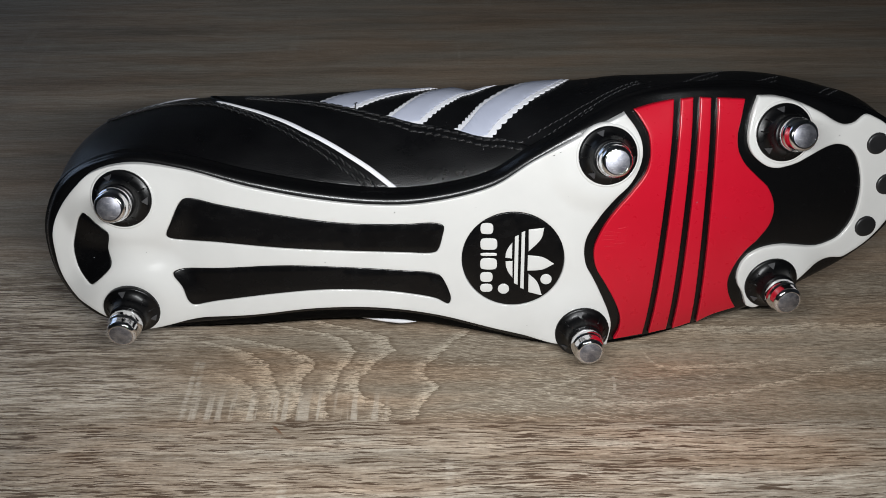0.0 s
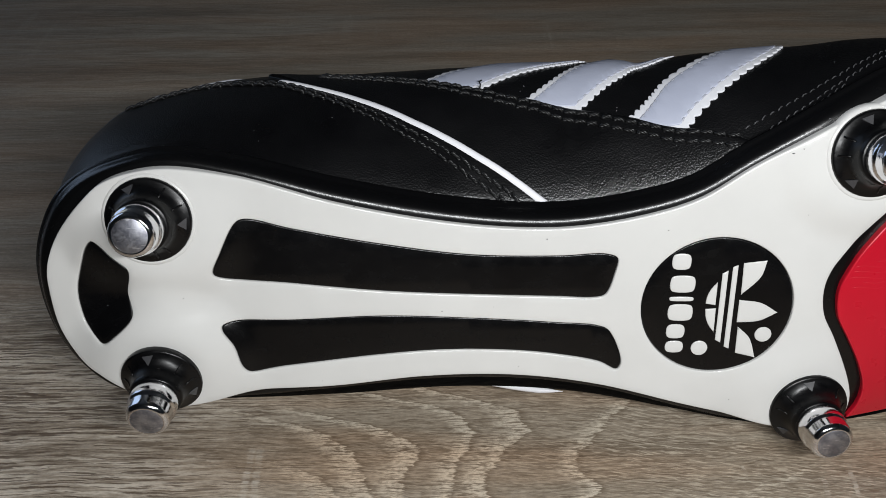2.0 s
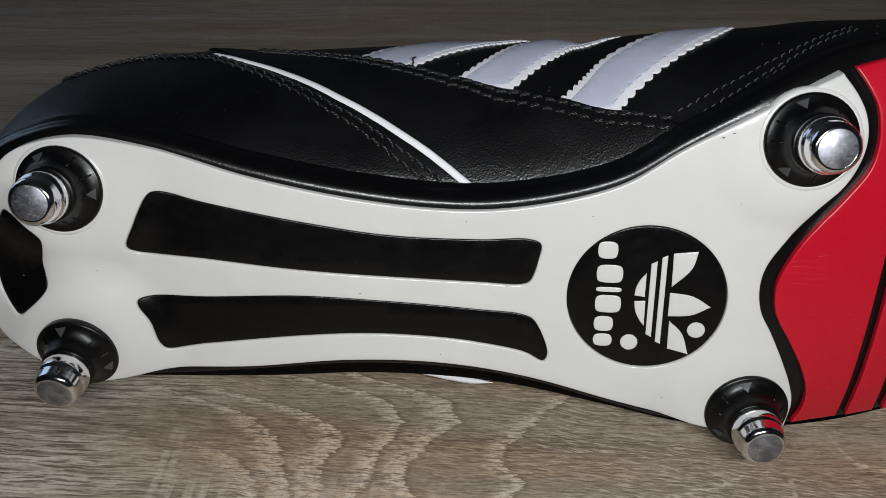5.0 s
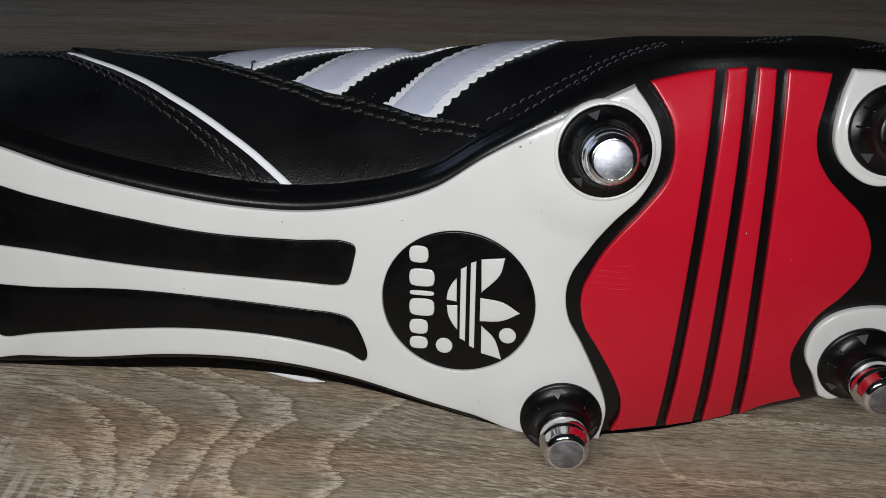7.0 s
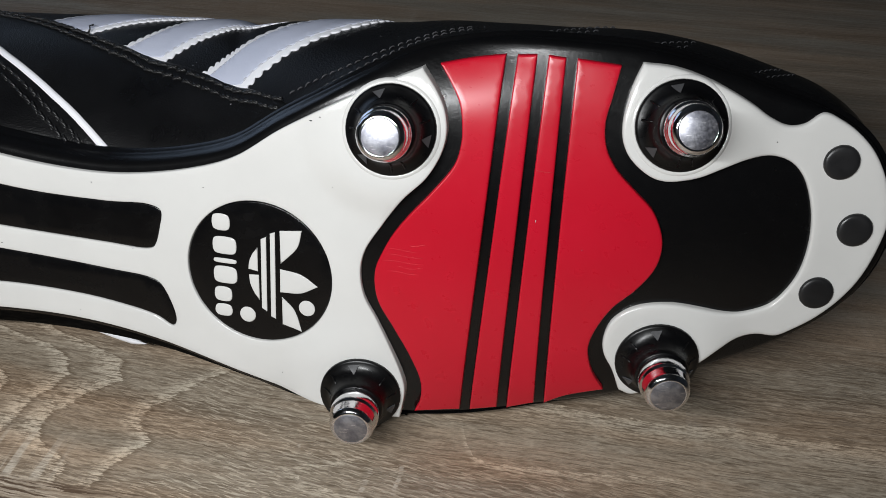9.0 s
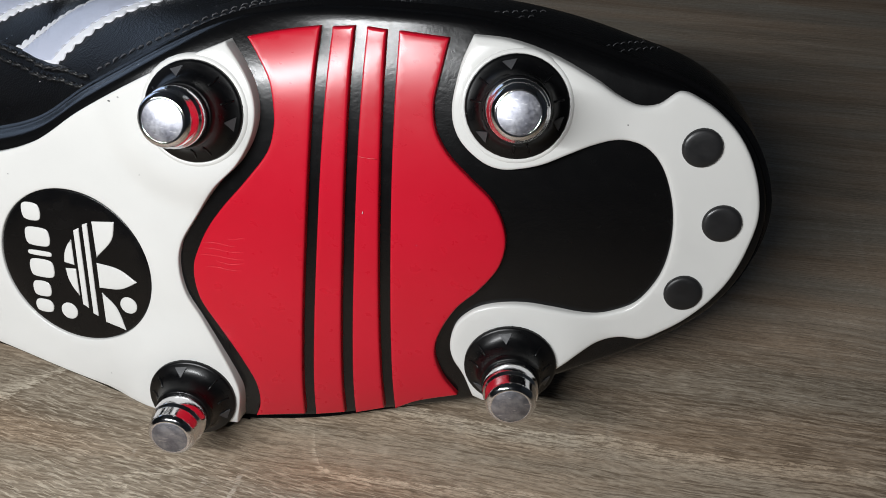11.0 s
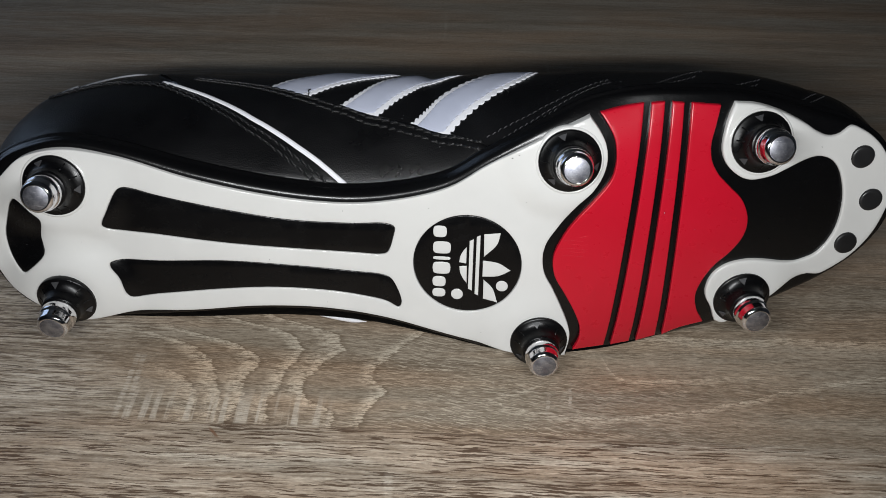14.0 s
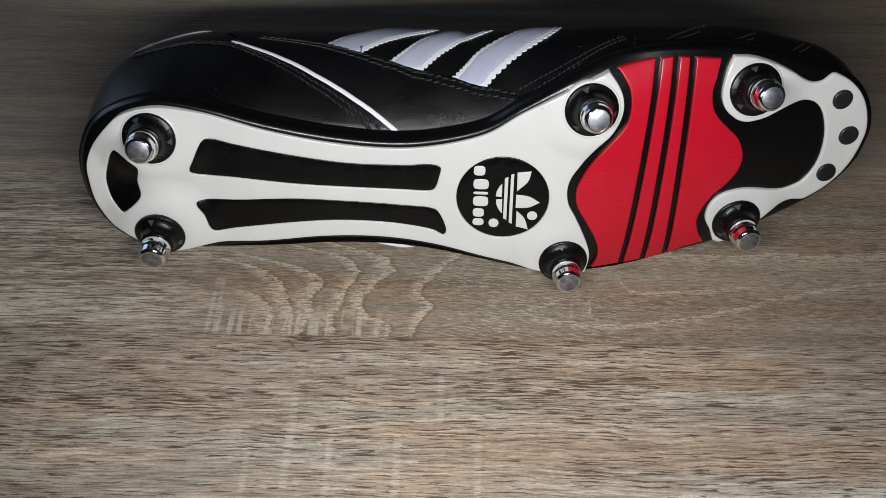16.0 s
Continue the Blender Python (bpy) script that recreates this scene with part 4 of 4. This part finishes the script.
for turn, (a, b, seat, ta, tb) in zip((2.0, 1.75, 1.92, 1.75, 1.83, 1.75), STUDS):
    make_stud(a, b, seat, ta, tb, turn)


# ---- the leather upper ----
def make_upper():
    i = np.arange(EDGE_N)
    a = SOLE_EDGE[:, 0]
    welt, wide, height = (shaped(a, KNOTS, v) for v in (WELT, WIDEST, HEIGHT))
    high = 0.5 + 0.5 * np.tanh(SOLE_OUT[:, 1] * 3)
    welt = welt * high + 3.0 * (1 - high)
    wide = wide * high + np.minimum(wide, 17.0) * (1 - high)
    rows = [upper(i, welt * 0.85)]
    rows += [upper(i, welt + (wide - welt) * s) for s in np.linspace(0.02, 1, 16)]
    rows += [upper(i, wide + (height - wide) * math.sin(w)) for w in np.linspace(0.06, 1.2, 14)]
    # towards the top the sections either close over the instep or sink into the opening for the foot
    last = np.stack(rows[-1], -1)
    spine = np.stack([np.clip(a, -66, 138), 55 + 0.06 * np.clip(a, -66, 138), spring(a) - height], -1)
    opened = np.clip((12 - a) / 24, 0, 1)[:, None]
    for s, deep in ((0.35, 3), (0.45, 14), (0.5, 34), (0.6, 62), (1.0, 66)):
        shut = last + (spine - last) * np.array([s, s, 1 - (1 - s) ** 2])
        sunk = last + (spine - last) * np.array([s, s, 0]) + np.array([0, 0, 1.0]) * deep
        p = shut * (1 - opened) + sunk * opened
        rows.append((p[:, 0], p[:, 1], p[:, 2]))
    verts = np.concatenate([place(*r) for r in rows])
    verts[:, 2] = np.maximum(verts[:, 2], 0.0006)
    n, faces = EDGE_N, []
    for r in range(len(rows) - 1):
        faces += [(r * n + k, (r + 1) * n + k, (r + 1) * n + (k + 1) % n, r * n + (k + 1) % n) for k in range(n)]
    weld(mesh_object("upper", verts, faces, LEATHER, boot, "black grained leather upper"), 1e-5)


make_upper()


def make_low_welt():
    """The smooth black welt that runs down to the table under the waist."""
    i = np.arange(LOW_FROM, LOW_TO, 1.0)
    swell = np.sin(np.linspace(0, math.pi, len(i))) ** 0.35
    rows = [place(*upper(i, 2.4 + t * 11 * swell, 0.5 * math.sin(math.pi * min(1, t * 1.3)) ** 0.5 if t < 0.77 else 0.1)) for t in np.linspace(0, 1, 12)]
    n, verts = len(i), np.concatenate(rows)
    verts[:, 2] = np.maximum(verts[:, 2], 0.0005)
    faces = [(r * n + k, (r + 1) * n + k, (r + 1) * n + k + 1, r * n + k + 1) for r in range(11) for k in range(n - 1)]
    weld(mesh_object("welt", verts, faces, MATT, boot, "matt black welt under the waist"), 1e-6)


LOW_FROM, LOW_TO = 300, 412
make_low_welt()


def curve_on(points, step=0.5):
    """A smooth line through (i, d) points on the upper, as an array."""
    p = np.array(points, float)
    t = np.concatenate([[0], np.cumsum(np.hypot(np.diff(p[:, 0]) * 1.55, np.diff(p[:, 1])))])
    s = np.arange(0, t[-1] + 1e-6, step)
    q = np.stack([np.interp(s, t, p[:, k]) for k in (0, 1)], 1)
    for _ in range(int(3 / step)):
        q[1:-1] = (q[:-2] + 2 * q[1:-1] + q[2:]) / 4
    return q


def skin(q, lift=0.0):
    return place(*upper(q[:, 0], q[:, 1], lift))


def skin_normals(q):
    """Unit normals of the upper at (i, d) points."""
    e = 0.2
    along = skin(q + [e, 0]) - skin(q - [e, 0])
    deep = skin(q + [0, e]) - skin(q - [0, e])
    nrm = np.cross(deep, along)
    nrm /= np.maximum(np.linalg.norm(nrm, axis=1), 1e-12)[:, None]
    out = skin(q, 1.0) - skin(q, 0.0)
    return nrm * np.sign((nrm * out).sum(1))[:, None]


def side_step(q, mm):
    """The line q moved sideways over the leather, in mm."""
    d = np.gradient(q * [1.55, 1.0], axis=0)
    d /= np.maximum(np.linalg.norm(d, axis=1), 1e-9)[:, None]
    return q + np.stack([-d[:, 1] / 1.55, d[:, 0]], 1) * mm


def panel(name, loop, mat, label, thick=0.9, grid=3.0, rim=None, parent=None, lift=0.0):
    """A leather or fabric piece laid on the upper: its outline as (i, d) points."""
    flat = loop * [1.55, 1.0]
    rim = rim or [(0.9, 0.0), (0.45, 0.12), (0.12, 0.4), (0.0, 0.8), (0.0, 1.5)]

    def mapped(x, y, c):
        q = np.stack([x / 1.55, y], 1)
        return skin(q) + skin_normals(q) * (np.asarray(c)[:, None] / 1000)
    v, f = slab([flat], lambda x, y: np.zeros_like(x) + thick + lift, rim, grid, mapped)
    v[:, 2] = np.maximum(v[:, 2], 0.0006)
    return weld(mesh_object(name, v, f, mat, parent or boot, label))


def stitches(name, q, label, mat=THREAD, pitch=2.9, length=2.75, radius=0.24, lift=0.3, parent=None):
    """A row of single stitches of two-ply thread along a line on the upper, sunk at both ends."""
    t = np.concatenate([[0], np.cumsum(np.linalg.norm(np.diff(skin(q), axis=0), axis=1) * 1000)])
    rnd = random.Random(len(q))
    bm = bmesh.new()
    sink = np.array([-0.35, -0.05, 0.1, 0.14, 0.14, 0.14, 0.1, -0.05, -0.35])[:, None] / 1000
    for s in np.arange(0.6, t[-1] - length, pitch):
        w = np.linspace(s, s + length * rnd.uniform(0.92, 1.08), 9)
        k = np.stack([np.interp(w, t, q[:, c]) for c in (0, 1)], 1)
        k[:, 1] += rnd.uniform(-0.1, 0.1) + np.linspace(-1, 1, 9) * rnd.uniform(0.05, 0.3)
        nrm = skin_normals(k)
        turn = np.linspace(0, 2.4 * math.pi, 9) + rnd.uniform(0, 6)
        for ply in (0.0, math.pi):
            aside, lay = np.cos(turn + ply) * radius * 0.62, np.sin(turn + ply)[:, None] * radius * 0.62 / 1000
            tube(bm, skin(k + np.stack([aside * 0, aside], 1)) + nrm * (lift / 1000 + sink + lay), radius / 1000 * rnd.uniform(0.92, 1.08), 6, 1.0, nrm)
    ob = part(name, bm, mat, parent or boot, label)
    tagged(ob, kind="stuff")
    return ob


PIPE_LINE = [(89.2, 6.4), (87.75, 7.55), (85.5, 9.0), (81.8, 11.5), (75.5, 15.1), (71.6, 17.6), (65, 21.9), (58, 27.4), (53.3, 30.9), (48.5, 34.2), (42.4, 39)]
LOW_PIPE = 345.5
COUNTER_TOP = [(42.4, 39), (33.9, 42), (26.9, 41), (18.4, 40.5), (8.4, 41), (0, 42)]


def taper(n, radius):
    """Radii that swell from a point to the full one and back."""
    return radius * np.clip(np.sin(np.linspace(0.02, math.pi - 0.02, n)) * 1.6, 0.08, 1)


def make_counter():
    line = curve_on(PIPE_LINE + COUNTER_TOP[1:], 1.0)
    low = [(i, float(shaped(SOLE_EDGE[int(i) % EDGE_N, 0], KNOTS, WELT)) + 0.6) for i in np.arange(0, 88, 2.0)]
    panel("heel_counter", np.concatenate([line, np.array(low)]), LEATHER, "black leather heel counter with a doubled seam", 1.0)
    pipe = curve_on(PIPE_LINE, 0.6)
    shown = side_step(pipe, 0.5)
    bm = bmesh.new()
    tube(bm, skin(shown) + skin_normals(shown) * 0.0006, 0.00102, 10, 0.7, skin_normals(shown))
    part("piping", bm, PIPING, boot, "white piping along the heel counter")
    # the same edging runs on thinner round the top of the counter
    rear = side_step(curve_on([(43.5, 38.3)] + COUNTER_TOP, 0.6), 0.3)
    bm = bmesh.new()
    tube(bm, skin(rear) + skin_normals(rear) * 0.0007, 0.0006, 8, 0.7, skin_normals(rear))
    part("edging", bm, LEATHER, boot, "thin black leather edging round the top of the heel counter")
    collar = curve_on([(18, 54.5), (22, 57), (26, 59), (31, 61.2), (35, 63)], 0.6)
    bm = bmesh.new()
    tube(bm, skin(collar) + skin_normals(collar) * 0.0003, taper(len(collar), 0.0008), 10, 0.8, skin_normals(collar))
    part("collar_edge", bm, LINING, boot, "white padded edge of the collar")
    bm = bmesh.new()
    tab = curve_on([(15.5, 49), (18.5, 51), (21, 52.5)], 0.6)
    tube(bm, skin(tab) + skin_normals(tab) * 0.0005, 0.0009, 10, 0.7, skin_normals(tab))
    part("pull_tab", bm, LINING, boot, "short pale pull tab at the heel")
    under = curve_on([(LOW_PIPE, 8.5), (LOW_PIPE + 4, 12), (LOW_PIPE + 9, 15), (LOW_PIPE + 18, 20)], 0.6)
    bm = bmesh.new()
    tube(bm, skin(under) + skin_normals(under) * 0.0008, taper(len(under), 0.0013), 10, 0.7, skin_normals(under))
    for v in bm.verts:
        v.co.z = max(v.co.z, 0.0004)
    part("piping", bm, PIPING, boot, "white piping along the heel counter")
    back = curve_on(PIPE_LINE + COUNTER_TOP[1:4], 0.6)
    for off in (2.6, 4.1):
        stitches("stitching", side_step(back, off)[14:], "row of black stitches along the heel counter", radius=0.3, lift=1.3)


make_counter()

QUARTER = [(39, 47), (45, 44.2), (50.4, 41.8), (55.2, 39.8), (60.7, 37.0), (66.5, 33.7), (72, 30.2), (80.8, 25.4), (84, 24.0), (92, 20.4), (99.4, 17.8), (105.3, 15.3), (111.2, 12.4), (115, 10.6), (119.4, 6.8)]
VAMP = [(119.8, 6.6), (125, 7.1), (130.8, 8.2), (135.6, 9.8), (140.5, 12.0), (146.5, 15.4)]


def make_quarter():
    """The side panel whose doubled seam crosses under the stripes, and the vamp's seams."""
    q = curve_on(QUARTER, 0.6)
    low = [(i, float(shaped(SOLE_EDGE[int(i), 0], KNOTS, WELT)) + 0.5) for i in np.arange(118, 60, -2.0)]
    edge = curve_on(QUARTER + [(121.5, 4.6)], 1.0)
    # the panel's edge runs out into the welt at its front end
    over = 1.9 * np.clip(np.arange(len(edge) - 1, -1, -1) / 14.0, 0, 1)
    panel("quarter", np.concatenate([edge + (side_step(edge, 1.0) - edge) * over[:, None], np.array(low), np.array([(56, 20), (52, 28), (45, 38)])]), LEATHER, "black leather side panel", 0.85)
    for off in (0.8, -0.8):
        stitches("stitching", side_step(q, off)[24:], "row of black stitches under the stripes", radius=0.29, lift=1.05)
    v = curve_on(VAMP, 0.6)
    for off in (0.0, 2.2):
        stitches("stitching", side_step(v, off), "row of black stitches round the vamp", THREAD_PALE, 2.0, 1.4, 0.11, 0.08)
    stitches("stitching", side_step(v, -1.0)[:40], "short row of black stitches where the vamp begins", THREAD_PALE, 2.0, 1.4, 0.11, 0.08)
    for line in ([(151.5, 5.5), (154.2, 9.8), (158.7, 15.6), (161.5, 18.3), (166, 22)], [(153.8, 5.2), (155.6, 8.2), (157.9, 10.6), (163, 15)],
                 [(166.8, 4.5), (168.9, 6.9), (170.8, 8.7), (172.4, 10.2), (177, 15)], [(170, 4.5), (171.5, 6.3), (172.9, 7.8), (176, 11)],
                 [(183.6, 5.4), (185.4, 8.3), (188, 12.9), (190, 17)], [(186.4, 7), (187.6, 8.7), (189.4, 11.9), (191.5, 16)]):
        stitches("stitching", curve_on(line, 0.6), "short row of pale-worn stitches on the toe", THREAD_PALE, 2.1, 1.4, 0.11, 0.08)


make_quarter()

STRIPES = (([(66.2, 37.2), (69.6, 41.3), (74.5, 45.4), (79, 50), (82, 54)], [(75.2, 30.4), (79, 33), (83.5, 35.5), (90.5, 39), (96, 41.5), (98.5, 44.5), (100, 49)]),
           ([(85, 26.5), (90, 30.5), (96, 35.7), (100.6, 39.5), (104, 44), (107, 50)], [(95.8, 22), (100, 25.2), (105.5, 29), (110.5, 33), (116, 37), (118.5, 41), (119.5, 46)]),
           ([(104.5, 18.7), (112, 23), (118.5, 27.8), (122.5, 32), (125, 37), (127, 42)], [(114.5, 13.6), (118.5, 15.8), (123, 19), (126.7, 23), (130, 27.5), (132, 32), (133, 37), (133.5, 41)]))


def toothed(q, sign, inset, deep, pitch, point):
    """The line q moved in over the stripe by inset mm and cut into teeth; point sharpens them."""
    t = np.concatenate([[0], np.cumsum(np.hypot(np.diff(q[:, 0]) * 1.55, np.diff(q[:, 1])))])
    wave = np.abs(np.sin(math.pi * t / pitch)) ** point * deep - inset
    d = np.gradient(q * [1.55, 1.0], axis=0)
    d /= np.maximum(np.linalg.norm(d, axis=1), 1e-9)[:, None]
    return (q * [1.55, 1.0] + np.stack([-d[:, 1], d[:, 0]], 1) * sign * wave[:, None]) / [1.55, 1.0]


def tucked(points):
    """The side of a stripe carried on by 3 mm, so that it ends under the side panel."""
    (i0, d0), (i1, d1) = points[:2]
    k = 3.0 / math.hypot((i1 - i0) * 1.55, d1 - d0)
    return [(i0 - (i1 - i0) * k, d0 - (d1 - d0) * k)] + list(points)


def make_stripe(back, front):
    """A pale stripe: a smooth middle sewn over a white band with pinked edges."""
    lines = [curve_on(tucked(back), 0.25), curve_on(tucked(front), 0.25)]

    def outline(inset, deep, point, ends):
        sides = [toothed(q, sign, inset, deep, 2.4, point)[ends:] for q, sign in zip(lines, (1, -1))]
        caps = [np.linspace(sides[0][-1], sides[1][-1], 16)[1:-1], np.linspace(sides[1][0], sides[0][0], 16)[1:-1]]
        return np.concatenate([sides[0], caps[0], sides[1][::-1], caps[1]])

    middle = panel("stripe", outline(1.95, 0.5, 0.7, 1), STRIPE, "pale lavender-white stripe with pinked white edges", 0.62, 2.0, [(0.25, 0.0), (0.12, 0.06), (0.03, 0.18), (0.0, 0.4)])
    panel("pinked_edge", outline(0.45, 0.75, 0.8, 0), STRIPE_EDGE, "white pinked edge", 0.38, 2.0, [(0.2, 0.0), (0.08, 0.05), (0.0, 0.16), (0.0, 0.5)], middle)
    # a stitch closes each scallop of the middle
    for q, sign in zip(lines, (1, -1)):
        mid = side_step(q, -sign * 1.65)
        t = np.concatenate([[0], np.cumsum(np.hypot(np.diff(q[:, 0]) * 1.55, np.diff(q[:, 1])))])
        bm = bmesh.new()
        for s in np.arange(2.4, t[-1] - 2.5, 2.4):
            k = np.stack([np.interp(np.linspace(s - 0.75, s + 0.75, 5), t, mid[:, c]) for c in (0, 1)], 1)
            nrm = skin_normals(k)
            hump = np.array([0.25, 0.42, 0.47, 0.42, 0.25])[:, None] / 1000
            tube(bm, skin(k) + nrm * hump, 0.00026, 6, 0.7, nrm)
        tagged(part("stitching", bm, STRIPE_THREAD, middle, "row of grey-white stitches"), kind="stuff")


for back, front in STRIPES:
    make_stripe(back, front)


def make_lint():
    """Specks of lint and dust caught on the leather and the sole."""
    rnd = random.Random(7)
    bm = bmesh.new()
    spots = [upper(rnd.uniform(35, 150), rnd.uniform(9, 34), 0.15 + 1.0 * (k % 2)) for k in range(34)]
    spots += [(a, b, float(sole_height(a, b)) + 0.45) for a, b in ((61.6, 91.5), (103.5, 66), (-30, 48), (12, 49), (114, 60), (-98, 50))]
    for a, b, c in spots:
        at = Vector(place(float(a), float(b), float(c))[()])
        size = rnd.uniform(0.00004, 0.00013)
        long = rnd.choice((1, 1, 1, 2.5))
        m = Matrix.Translation(at) @ Matrix.Rotation(rnd.uniform(0, 3), 4, Vector((rnd.random(), rnd.random(), 1))) @ Matrix.Diagonal((size * long, size, size, 1))
        bmesh.ops.create_icosphere(bm, subdivisions=1, radius=1.0, matrix=m)
    tagged(part("lint", bm, LINING, boot, "pale specks of lint"), kind="stuff")
    bm = bmesh.new()
    for a, b in ((-21, 46.5), (-9, 47.2), (-40, 73), (55, 84), (57, 85), (30, 66), (48, 22), (-95, 62), (-80, 52), (3, 64), (151, 86), (60, 70), (-50, 28.5), (-3, 31)):
        at = Vector(place(a, b, float(sole_height(a, b)) + 0.03)[()])
        size = rnd.uniform(0.00006, 0.00017)
        bmesh.ops.create_icosphere(bm, subdivisions=1, radius=1.0, matrix=Matrix.Translation(at) @ Matrix.Diagonal((size * rnd.choice((1, 1, 2.2)), size * 0.6, size, 1)))
    tagged(part("grit", bm, SCUFFED, boot, "dark specks of grit on the sole"), kind="stuff")
    # fine pale scratches across the red pad
    bm = bmesh.new()
    for a, b, long in ((75.5, 57.2, 6.5), (76.2, 55.9, 8.0), (75.8, 54.4, 9.0), (77.5, 53.2, 5.5), (76.0, 51.9, 7.0), (79.0, 58.6, 3.5)):
        line = [(a + long * (t - 0.5), b + 0.25 * math.sin(5 * t + a), 0.0) for t in np.linspace(0, 1, 7)]
        tube(bm, [tuple(place(x, y, float(plain_height(x, y)) + 0.355)) for x, y, _ in line], 0.00005, 5, 0.5, np.tile(OUTWARD, (7, 1)))
    for x0, x1, y in ((102.4, 105.9, 76.9),):
        line = [(x, y + 0.12 * math.sin(x)) for x in np.linspace(x0, x1, 7)]
        tube(bm, [tuple(place(x, y, float(plain_height(x, y)) + 0.36)) for x, y in line], 0.00009, 5, 0.5, np.tile(OUTWARD, (7, 1)))
    tagged(part("scratches", bm, SCRATCH, boot, "fine pale scratches on the red pad"), kind="stuff")
    # a loose end of thread at the foot of the rear stripe
    bm = bmesh.new()
    q = np.array([(75.3, 30.0), (75.5, 30.7), (75.3, 31.4), (75.7, 32.1)])
    tube(bm, skin(q) + skin_normals(q) * (np.array([0.6, 1.3, 1.7, 1.5])[:, None] / 1000), 0.0002, 6, 1.0, skin_normals(q))
    part("loose_thread", bm, THREAD, boot, "loose end of black thread")


make_lint()
